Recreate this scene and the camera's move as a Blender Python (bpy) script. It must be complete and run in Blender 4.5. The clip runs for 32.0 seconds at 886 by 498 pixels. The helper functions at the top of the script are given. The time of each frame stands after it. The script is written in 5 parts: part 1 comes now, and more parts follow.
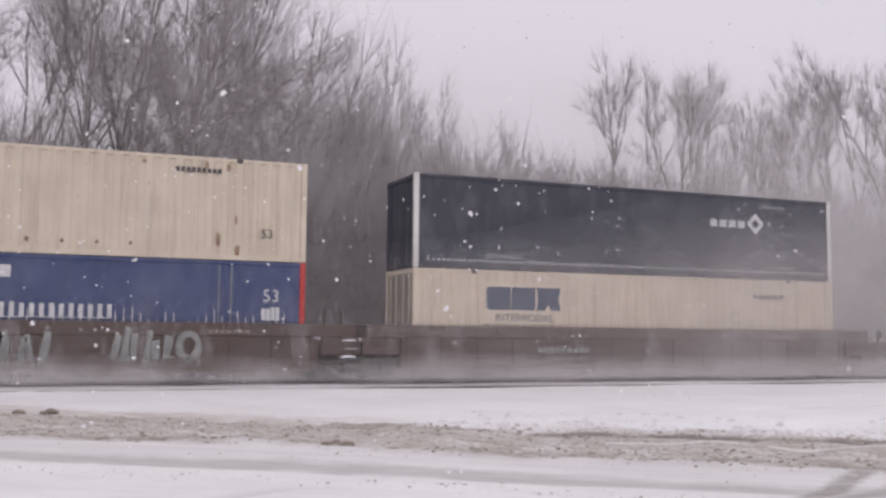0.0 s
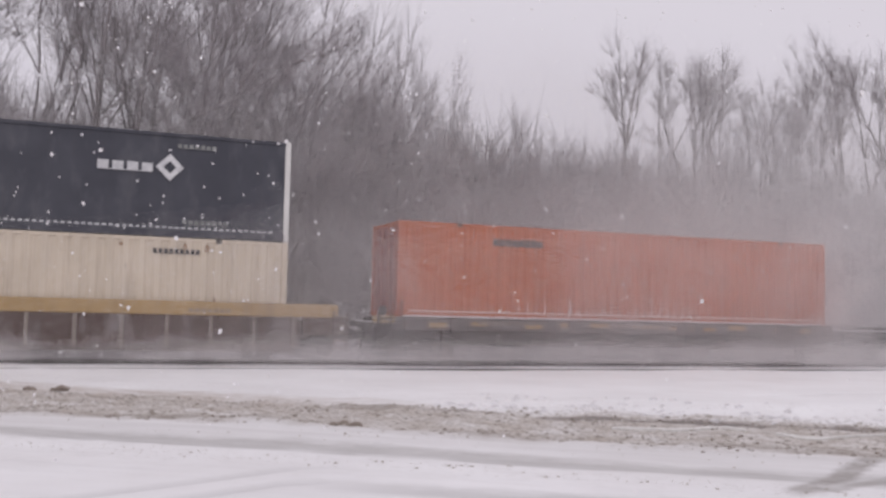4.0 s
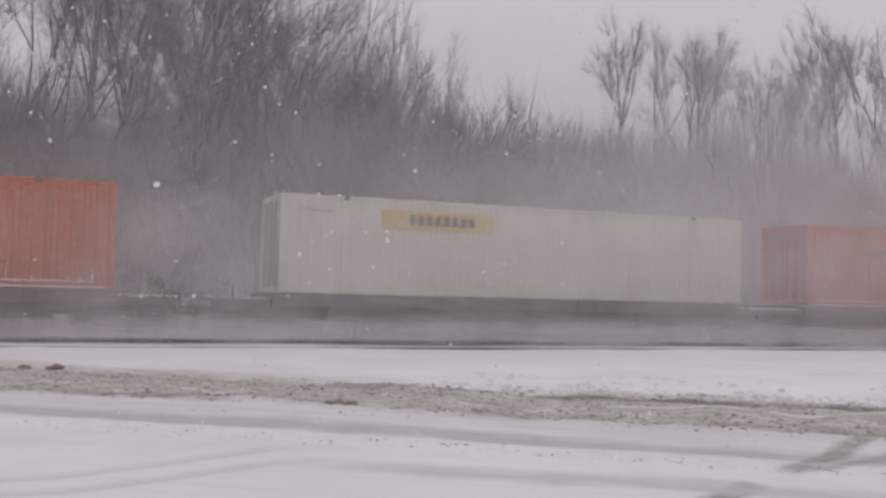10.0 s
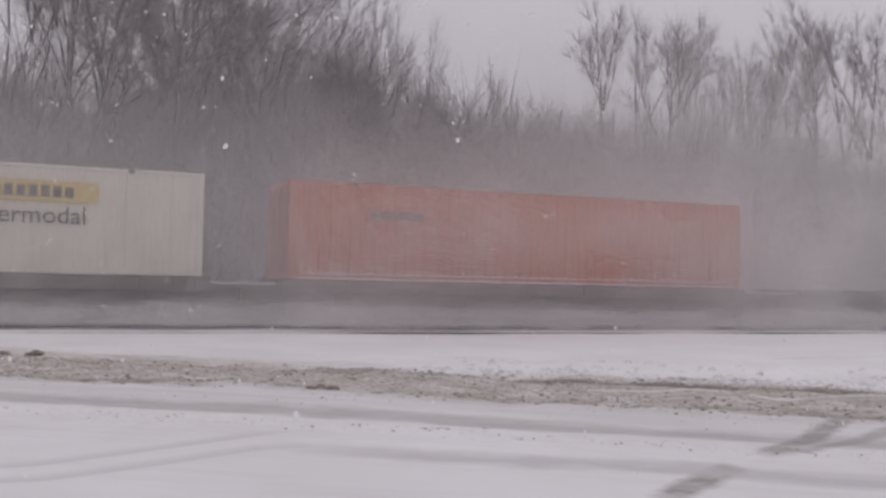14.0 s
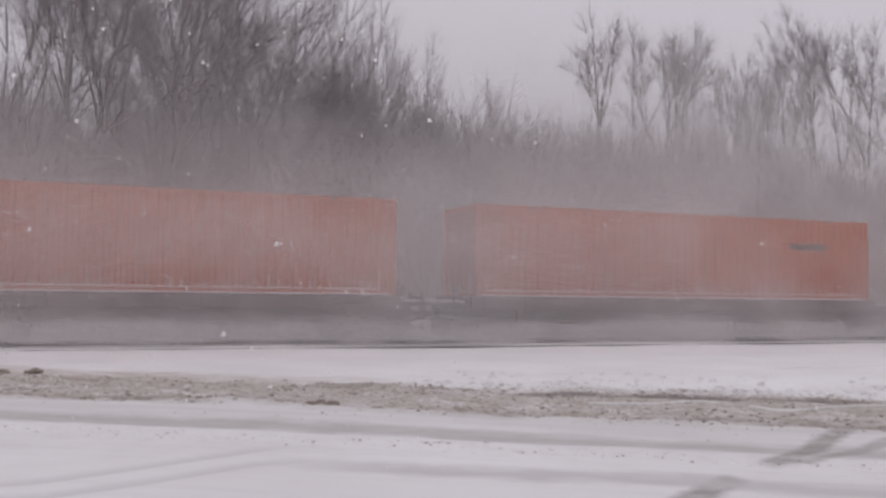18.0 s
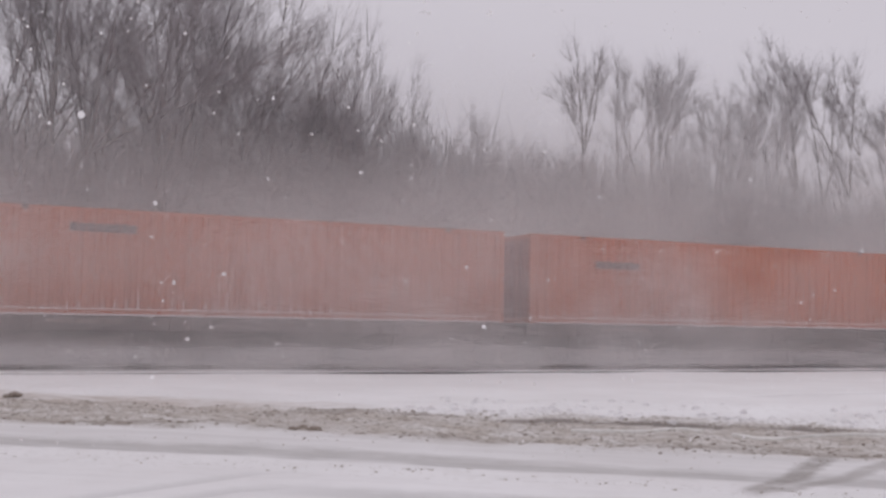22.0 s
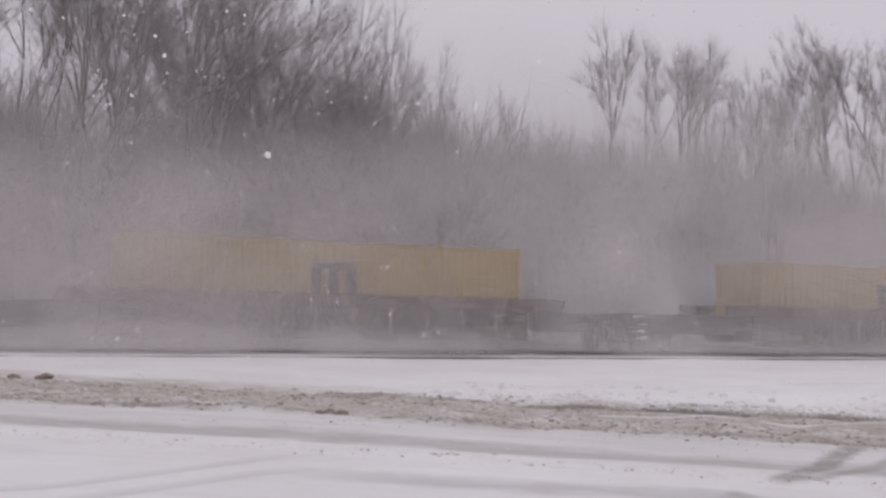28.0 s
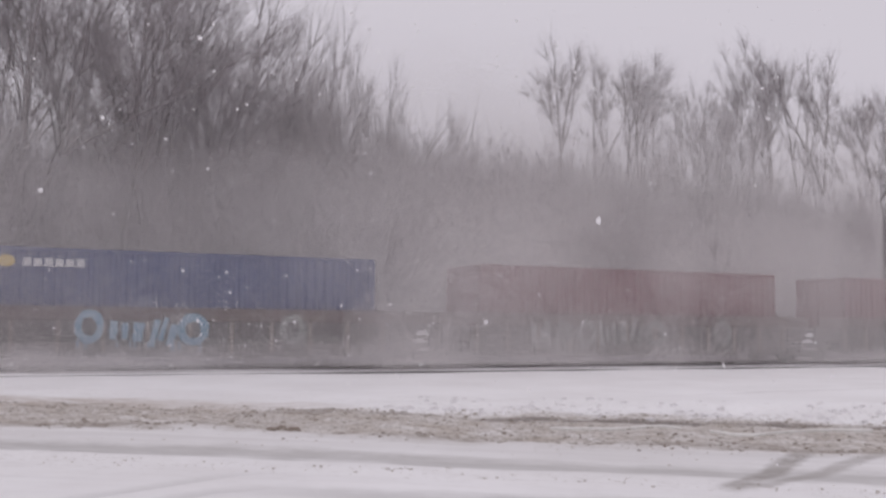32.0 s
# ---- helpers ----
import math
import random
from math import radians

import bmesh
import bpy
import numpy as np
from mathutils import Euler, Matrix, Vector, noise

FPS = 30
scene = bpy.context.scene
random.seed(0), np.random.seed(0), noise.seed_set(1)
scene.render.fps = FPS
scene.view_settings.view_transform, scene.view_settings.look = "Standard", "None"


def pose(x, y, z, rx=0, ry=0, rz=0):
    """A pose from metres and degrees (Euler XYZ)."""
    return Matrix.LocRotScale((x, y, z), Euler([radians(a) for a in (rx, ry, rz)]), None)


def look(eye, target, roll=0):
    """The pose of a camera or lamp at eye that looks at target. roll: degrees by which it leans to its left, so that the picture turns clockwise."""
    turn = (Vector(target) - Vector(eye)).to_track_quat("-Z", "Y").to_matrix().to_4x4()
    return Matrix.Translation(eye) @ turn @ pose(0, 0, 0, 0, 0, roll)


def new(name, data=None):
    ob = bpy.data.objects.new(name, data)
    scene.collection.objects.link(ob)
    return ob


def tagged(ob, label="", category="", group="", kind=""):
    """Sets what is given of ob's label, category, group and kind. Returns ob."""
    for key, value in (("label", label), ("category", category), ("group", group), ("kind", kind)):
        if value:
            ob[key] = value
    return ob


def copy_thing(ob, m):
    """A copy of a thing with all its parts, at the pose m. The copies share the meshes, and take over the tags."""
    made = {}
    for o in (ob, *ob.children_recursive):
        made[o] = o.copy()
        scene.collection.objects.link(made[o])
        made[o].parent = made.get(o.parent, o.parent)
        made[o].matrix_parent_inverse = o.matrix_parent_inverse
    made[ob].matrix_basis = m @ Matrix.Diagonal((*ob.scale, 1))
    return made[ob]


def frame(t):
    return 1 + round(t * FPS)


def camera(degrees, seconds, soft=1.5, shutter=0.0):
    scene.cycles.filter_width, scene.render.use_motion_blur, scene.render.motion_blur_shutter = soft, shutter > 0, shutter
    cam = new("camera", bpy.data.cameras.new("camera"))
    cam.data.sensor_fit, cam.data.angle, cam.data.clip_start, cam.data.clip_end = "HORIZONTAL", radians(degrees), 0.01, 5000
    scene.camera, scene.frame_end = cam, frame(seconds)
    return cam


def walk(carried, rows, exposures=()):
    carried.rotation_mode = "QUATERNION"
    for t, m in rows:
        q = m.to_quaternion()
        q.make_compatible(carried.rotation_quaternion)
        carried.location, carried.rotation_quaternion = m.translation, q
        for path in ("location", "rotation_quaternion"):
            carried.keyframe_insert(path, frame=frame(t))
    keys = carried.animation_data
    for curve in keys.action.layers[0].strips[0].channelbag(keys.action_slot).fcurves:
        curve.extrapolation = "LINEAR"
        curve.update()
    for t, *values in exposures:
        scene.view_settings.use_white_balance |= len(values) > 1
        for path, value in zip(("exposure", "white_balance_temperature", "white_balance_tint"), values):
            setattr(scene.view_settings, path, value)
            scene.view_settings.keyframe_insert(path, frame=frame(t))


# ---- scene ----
CAM_ROWS = [
    (0.0, 4.94, -0.48, -22.12), (0.5, 4.85, -0.19, -21.57), (1.0, 4.77, -0.26, -21.39), (1.5, 4.68, -0.44, -21.33), (2.0, 4.54, -0.49, -21.37),
    (2.5, 4.42, -0.64, -21.47), (3.0, 4.22, -0.88, -21.55), (3.5, 4.08, -1.02, -21.6), (5.5, 3.59, -1.78, -21.59), (6.0, 3.54, -1.74, -21.54),
    (6.5, 3.5, -1.59, -21.36), (7.0, 3.37, -1.5, -21.15), (7.5, 3.2, -1.34, -20.89), (8.0, 3.05, -1.26, -20.59), (8.5, 2.99, -1.08, -20.39),
    (9.0, 3.15, -1.0, -20.37), (9.5, 3.07, -1.09, -21.0), (10.0, 2.79, -1.31, -21.9), (10.5, 2.37, -1.22, -22.52), (11.0, 2.1, -1.18, -22.94),
    (11.5, 1.89, -1.26, -23.16), (12.0, 1.79, -1.34, -23.2), (12.5, 1.78, -1.27, -23.16), (13.0, 1.81, -1.16, -23.1), (13.5, 1.89, -1.1, -23.03),
    (14.0, 1.96, -1.16, -22.94), (14.5, 2.03, -1.24, -22.87), (16.5, 2.16, -1.29, -22.59), (17.0, 2.13, -1.4, -22.56), (17.5, 2.39, -1.63, -22.57),
    (18.0, 2.73, -0.6, -22.97), (18.5, 3.12, -0.09, -23.36), (19.0, 3.58, 0.21, -23.78), (19.5, 4.0, -0.09, -24.1), (20.0, 4.22, -0.29, -24.22),
    (20.5, 4.34, -0.43, -24.13), (21.0, 4.31, -0.64, -24.05), (21.5, 4.25, -0.85, -23.99), (22.0, 4.18, -0.97, -23.89), (22.5, 4.13, -1.12, -23.87),
    (23.0, 4.05, -1.28, -23.86), (23.5, 3.95, -1.52, -23.88), (24.0, 3.78, -1.71, -23.74), (24.5, 3.63, -2.07, -23.55), (25.0, 3.45, -2.24, -23.28),
    (25.5, 3.28, -2.19, -22.89), (27.5, 3.24, -1.43, -22.22), (28.0, 3.33, -1.38, -22.39), (28.5, 3.42, -1.27, -22.61), (29.0, 3.51, -1.1, -22.81),
    (29.5, 3.62, -1.05, -23.07), (30.0, 3.77, -0.82, -23.66), (30.5, 3.94, -0.53, -24.23), (31.0, 4.06, -0.51, -24.71), (31.5, 4.14, -0.55, -24.99),
    (32.0, 4.15, -0.59, -25.09)]
cam = camera(47.0, 32.0, soft=2.8)
# the clip's camera stops down a little as the snow thickens
EXPOSURE = [(0, -0.03), (2, 0.06), (3.5, 0.0), (5.5, -0.27), (8, -0.29), (11, -0.43), (13, -0.47), (15, -0.45), (17, -0.41), (20, -0.29), (24, -0.29), (28, -0.31), (32, -0.22)]
walk(cam, [(t, pose(0, 0, 1.6, 90 + p, r, y)) for t, p, r, y in CAM_ROWS], EXPOSURE)

SPEED = 26.79      # the train's speed to the left, m/s
TRACK_Y, RAIL_Z = 30.13, 0.28

# ---- sky and light: a bright overcast with falling snow ----
world = bpy.data.worlds.new("overcast")
scene.world = world
world.use_nodes = True
wn, wl = world.node_tree.nodes, world.node_tree.links
wn.clear()
sky = wn.new("ShaderNodeTexSky")
sky.sky_type, sky.sun_disc, sky.sun_elevation, sky.sun_rotation = "NISHITA", False, radians(38), radians(150)
coord = wn.new("ShaderNodeTexCoord")
sep = wn.new("ShaderNodeSeparateXYZ")
ramp = wn.new("ShaderNodeValToRGB")
ramp.color_ramp.elements[0].position, ramp.color_ramp.elements[0].color = 0.0, (0.69, 0.637, 0.698, 1)
ramp.color_ramp.elements[1].position, ramp.color_ramp.elements[1].color = 1.0, (0.92, 0.872, 0.91, 1)
for pos, col in ((0.12, (0.695, 0.64, 0.702, 1)), (0.3, (0.72, 0.668, 0.726, 1))):
    el = ramp.color_ramp.elements.new(pos)
    el.color = col
sky_bg, cloud_bg = wn.new("ShaderNodeBackground"), wn.new("ShaderNodeBackground")
sky_bg.inputs[1].default_value, cloud_bg.inputs[1].default_value = 0.01, 0.98
both, wout = wn.new("ShaderNodeAddShader"), wn.new("ShaderNodeOutputWorld")
wl.new(coord.outputs["Generated"], sep.inputs[0])
wl.new(sep.outputs["Z"], ramp.inputs[0])
wl.new(ramp.outputs[0], cloud_bg.inputs[0])
wl.new(sky.outputs[0], sky_bg.inputs[0])
wl.new(sky_bg.outputs[0], both.inputs[0])
wl.new(cloud_bg.outputs[0], both.inputs[1])
wl.new(both.outputs[0], wout.inputs[0])
sun = new("sun", bpy.data.lights.new("sun", "SUN"))
sun.data.energy, sun.data.angle, sun.data.color = 0.35, radians(40), (1.0, 0.96, 0.93)
sun.matrix_world = look((-20, -30, 40), (10, 20, 0))

# ---- materials ----


def mix_colour(n, l, fac, a, b):
    m = n.new("ShaderNodeMix")
    m.data_type = "RGBA"
    for sock, val in ((m.inputs[0], fac), (m.inputs[6], a), (m.inputs[7], b)):
        if isinstance(val, bpy.types.NodeSocket):
            l.new(val, sock)
        else:
            sock.default_value = val if isinstance(val, float) else (*val[:3], 1)
    return m.outputs[2]


def noise_tex(n, l, scale, detail=4.0, stretch=(1, 1, 1), rough=0.55, space="Object", turn=0.0):
    c, mp, t = n.new("ShaderNodeTexCoord"), n.new("ShaderNodeMapping"), n.new("ShaderNodeTexNoise")
    mp.inputs["Scale"].default_value = stretch
    if turn:
        mp.vector_type = "TEXTURE"
        mp.inputs["Rotation"].default_value = (0, 0, radians(turn))
        mp.inputs["Scale"].default_value = tuple(1 / s for s in stretch)
    t.inputs["Scale"].default_value, t.inputs["Detail"].default_value, t.inputs["Roughness"].default_value = scale, detail, rough
    l.new(c.outputs[space], mp.inputs[0])
    l.new(mp.outputs[0], t.inputs[0])
    return t.outputs[0]


def span(n, l, value, a, b, lo=0.0, hi=1.0):
    m = n.new("ShaderNodeMapRange")
    m.inputs[1].default_value, m.inputs[2].default_value = a, b
    m.inputs[3].default_value, m.inputs[4].default_value = lo, hi
    l.new(value, m.inputs[0])
    return m.outputs[0]


def calc(n, l, op, a, b):
    m = n.new("ShaderNodeMath")
    m.operation = op
    for sock, val in zip(m.inputs, (a, b)):
        if isinstance(val, bpy.types.NodeSocket):
            l.new(val, sock)
        else:
            sock.default_value = val
    return m.outputs[0]


def start(name, rough=0.6, metal=0.0):
    m = bpy.data.materials.new(name)
    m.use_nodes = True
    n, l = m.node_tree.nodes, m.node_tree.links
    p = n["Principled BSDF"]
    p.inputs["Roughness"].default_value, p.inputs["Metallic"].default_value = rough, metal
    return m, n, l, p


def bump(n, l, p, height, strength=0.3, distance=0.02):
    b = n.new("ShaderNodeBump")
    b.inputs["Strength"].default_value, b.inputs["Distance"].default_value = strength, distance
    l.new(height, b.inputs["Height"])
    l.new(b.outputs[0], p.inputs["Normal"])


SNOW_WHITE = (0.84, 0.83, 0.86)


def paint(name, colour, dirt=(0.09, 0.075, 0.065), wear=0.35, frost=0.25, rough=0.55):
    """Weathered paint on steel: grime in streaks, faded patches and a dusting of driven snow."""
    m, n, l, p = start(name, rough)
    info = n.new("ShaderNodeObjectInfo")
    faded = tuple(min(1, c * 1.12 + 0.015) for c in colour)
    base = mix_colour(n, l, span(n, l, noise_tex(n, l, 0.9, 3), 0.35, 0.7), colour, faded)
    base = mix_colour(n, l, span(n, l, info.outputs["Random"], 0, 1, 0, 0.18), base, tuple(c * 0.7 for c in colour))
    streak = span(n, l, noise_tex(n, l, 3.0, 5, (1.6, 1.6, 0.12)), 0.52, 0.8, 0, wear)
    base = mix_colour(n, l, streak, base, dirt)
    spots = span(n, l, noise_tex(n, l, 9.0, 6, (1, 1, 0.6)), 0.66, 0.74, 0, wear)
    base = mix_colour(n, l, spots, base, tuple(c * 0.6 for c in dirt))
    cling = span(n, l, noise_tex(n, l, 2.2, 6, (0.8, 0.8, 0.35)), 0.5, 0.78, 0, frost)
    base = mix_colour(n, l, cling, base, SNOW_WHITE)
    l.new(base, p.inputs["Base Color"])
    bump(n, l, p, noise_tex(n, l, 40, 3), 0.12, 0.004)
    return m


def snow_material(name):
    """Snow with a fine grain; slush and grit where the road runs under it."""
    m, n, l, p = start(name, 0.7)
    base = mix_colour(n, l, span(n, l, noise_tex(n, l, 0.35, 4), 0.35, 0.65), (0.80, 0.785, 0.80), (0.87, 0.86, 0.88))
    c, sp = n.new("ShaderNodeTexCoord"), n.new("ShaderNodeSeparateXYZ")
    l.new(c.outputs["Object"], sp.inputs[0])
    x, y = sp.outputs[0], sp.outputs[1]
    across = calc(n, l, "ADD", calc(n, l, "MULTIPLY", x, 0.60), calc(n, l, "MULTIPLY", y, 0.80))
    along = calc(n, l, "SUBTRACT", calc(n, l, "MULTIPLY", x, 0.80), calc(n, l, "MULTIPLY", y, 0.60))
    wob = calc(n, l, "MULTIPLY", calc(n, l, "SUBTRACT", noise_tex(n, l, 0.22, 3), 0.5), 1.6)
    ragged = calc(n, l, "MULTIPLY", calc(n, l, "SUBTRACT", noise_tex(n, l, 1.7, 5, (0.5, 1, 1), 0.65, turn=-36.9), 0.5), 1.1)
    v = calc(n, l, "ADD", calc(n, l, "ADD", across, wob), ragged)

    def strip(a, b, soft, amount):
        up, down = span(n, l, v, a - soft, a + soft), span(n, l, v, b - soft, b + soft, 1, 0)
        return calc(n, l, "MULTIPLY", calc(n, l, "MULTIPLY", up, down), amount)
    rough_grain = noise_tex(n, l, 3.4, 8, (0.45, 1.1, 1.0), 0.7, turn=-36.9)
    fine_grain = noise_tex(n, l, 17.0, 6, (0.75, 1, 1), 0.72, turn=-36.9)
    lanes = noise_tex(n, l, 1.8, 4, (0.10, 1.6, 1), turn=-36.9)
    slush = calc(n, l, "MULTIPLY", strip(13.7, 17.5, 0.28, 1.0), span(n, l, rough_grain, 0.36, 0.6, 0.35, 1.0))
    base = mix_colour(n, l, slush, base, (0.44, 0.39, 0.35))
    pale = calc(n, l, "MULTIPLY", strip(13.8, 17.6, 0.3, 1.0), span(n, l, noise_tex(n, l, 7.0, 6, (0.35, 1.2, 1), 0.7, turn=-36.9), 0.53, 0.66, 0, 0.6))
    base = mix_colour(n, l, pale, base, (0.66, 0.63, 0.61))
    dark = calc(n, l, "MULTIPLY", strip(13.7, 17.9, 0.35, 1.0), span(n, l, fine_grain, 0.5, 0.62, 0, 0.9))
    base = mix_colour(n, l, dark, base, (0.20, 0.165, 0.14))
    left = calc(n, l, "MULTIPLY", strip(17.0, 18.8, 0.4, 1.0), span(n, l, along, -9, -4, 0.85, 0))
    left = calc(n, l, "MULTIPLY", left, span(n, l, rough_grain, 0.36, 0.6, 0.2, 1.0))
    base = mix_colour(n, l, left, base, (0.46, 0.40, 0.36))
    rim = calc(n, l, "MULTIPLY", strip(13.85, 14.15, 0.1, 1.0), span(n, l, rough_grain, 0.4, 0.6, 0.1, 0.8))
    base = mix_colour(n, l, rim, base, (0.24, 0.20, 0.175))
    # tyre lanes on the near side, and the darker far edge of the carriageway
    lane = calc(n, l, "MULTIPLY", strip(11.4, 12.3, 0.2, 1.0), span(n, l, rough_grain, 0.3, 0.6, 0.6, 0.95))
    base = mix_colour(n, l, lane, base, (0.49, 0.475, 0.475))
    wet = calc(n, l, "MULTIPLY", strip(12.3, 13.9, 0.3, 0.45), span(n, l, lanes, 0.35, 0.65, 0.35, 1))
    base = mix_colour(n, l, wet, base, (0.52, 0.50, 0.50))
    edge = calc(n, l, "MULTIPLY", strip(16.75, 17.2, 0.12, 1.0), span(n, l, along, -9, -1, 0, 0.85))
    base = mix_colour(n, l, edge, base, (0.15, 0.125, 0.115))
    crumbs = calc(n, l, "MULTIPLY", strip(10.25, 11.1, 0.2, 1.0), span(n, l, fine_grain, 0.58, 0.68, 0, 0.7))
    base = mix_colour(n, l, crumbs, base, (0.30, 0.26, 0.235))
    bank = calc(n, l, "MULTIPLY", strip(17.7, 21.5, 0.6, 1.0), span(n, l, fine_grain, 0.57, 0.68, 0, 0.7))
    base = mix_colour(n, l, bank, base, (0.36, 0.32, 0.30))
    for ny, nx, q0, width, amount, first in ((0.83, -0.56, 2.78, 0.14, 0.88, 4.6), (0.915, -0.403, 4.4, 0.12, 0.6, 7.0)):
        q = calc(n, l, "SUBTRACT", calc(n, l, "ADD", calc(n, l, "MULTIPLY", y, ny), calc(n, l, "MULTIPLY", x, nx)), q0)
        q = calc(n, l, "ADD", q, calc(n, l, "MULTIPLY", wob, 0.08))
        q = calc(n, l, "ADD", q, calc(n, l, "MULTIPLY", calc(n, l, "SUBTRACT", noise_tex(n, l, 5, 5), 0.5), 0.16))
        tyre = span(n, l, calc(n, l, "ABSOLUTE", q, 0.0), width - 0.06, width + 0.06, 1, 0)
        here = calc(n, l, "MULTIPLY", span(n, l, x, first - 0.15, first + 0.15), span(n, l, across, 13.5, 14.2, 1, 0))
        here = calc(n, l, "MULTIPLY", here, calc(n, l, "MAXIMUM", span(n, l, x, 5.9, 6.1, 1, 0), span(n, l, x, 6.7, 7.0)))
        worn = span(n, l, noise_tex(n, l, 2.2, 7, rough=0.7), 0.32, 0.56, 0.35, amount)
        base = mix_colour(n, l, calc(n, l, "MULTIPLY", calc(n, l, "MULTIPLY", tyre, here), worn), base, (0.29, 0.265, 0.25))
    second = calc(n, l, "MULTIPLY", strip(8.75, 9.35, 0.2, 0.75), span(n, l, along, -4.2, -2.5))
    base = mix_colour(n, l, second, base, (0.55, 0.54, 0.545))
    # old curved tracks: grey in the snow colour deepens the shade of their grooves
    for low, rise, first, last in ((9.45, 1.2, 0.2, 2.6), (8.75, 0.95, 0.3, 2.2)):
        bend = calc(n, l, "ABSOLUTE", calc(n, l, "SUBTRACT", y, span(n, l, x, first, last, low, low + rise)), 0.0)
        old = calc(n, l, "MULTIPLY", span(n, l, bend, 0.05, 0.2, 0.6, 0), span(n, l, x, 2.2, 3.2, 1, 0))
        base = mix_colour(n, l, old, base, (0.60, 0.59, 0.60))
    # the narrow far rut: its shade painted as a dark line over the relief
    groove_shade = calc(n, l, "ABSOLUTE", calc(n, l, "SUBTRACT", y, span(n, l, x, 6.45, 26.45, 18.47, 20.47)), 0.0)
    groove_shade = calc(n, l, "MULTIPLY", span(n, l, groove_shade, 0.03, 0.14, 0.8, 0), calc(n, l, "MULTIPLY", span(n, l, x, 14, 17), span(n, l, x, 21, 25, 1, 0)))
    base = mix_colour(n, l, groove_shade, base, (0.34, 0.32, 0.32))
    soil = calc(n, l, "MULTIPLY", strip(9.0, 13.8, 1.2, 1.0), span(n, l, noise_tex(n, l, 4.5, 8, (0.5, 1.3, 1), 0.75, turn=-36.9), 0.5, 0.7, 0, 0.4))
    base = mix_colour(n, l, soil, base, (0.60, 0.58, 0.575))
    ruts = calc(n, l, "MULTIPLY", strip(5.0, 10.4, 0.8, 0.2), span(n, l, lanes, 0.52, 0.66, 0, 1))
    base = mix_colour(n, l, ruts, base, (0.66, 0.65, 0.67))
    l.new(base, p.inputs["Base Color"])
    bump(n, l, p, calc(n, l, "ADD", rough_grain, fine_grain), 0.35, 0.03)
    return m


def plain(name, a, b, scale=6.0, rough=0.7, metal=0.0, stretch=(1, 1, 1), rel=0.25, dist=0.01):
    m, n, l, p = start(name, rough, metal)
    base = mix_colour(n, l, span(n, l, noise_tex(n, l, scale, 5, stretch), 0.35, 0.65), a, b)
    base = mix_colour(n, l, span(n, l, noise_tex(n, l, scale * 0.12, 3), 0.4, 0.7, 0, 0.4), base, tuple(c * 0.75 for c in a))
    l.new(base, p.inputs["Base Color"])
    bump(n, l, p, noise_tex(n, l, scale * 4, 4, stretch), rel, dist)
    return m


def grain_material(name, colour=None):
    """Airborne snow: each grain scatters and lets light through."""
    m = bpy.data.materials.new(name)
    m.use_nodes = True
    n, l = m.node_tree.nodes, m.node_tree.links
    n.clear()
    d, t, mx, o = n.new("ShaderNodeBsdfDiffuse"), n.new("ShaderNodeBsdfTranslucent"), n.new("ShaderNodeMixShader"), n.new("ShaderNodeOutputMaterial")
    d.inputs[0].default_value = t.inputs[0].default_value = (*(colour or GRAIN), 1)
    mx.inputs[0].default_value = 0.5
    l.new(d.outputs[0], mx.inputs[1])
    l.new(t.outputs[0], mx.inputs[2])
    l.new(mx.outputs[0], o.inputs[0])
    return m


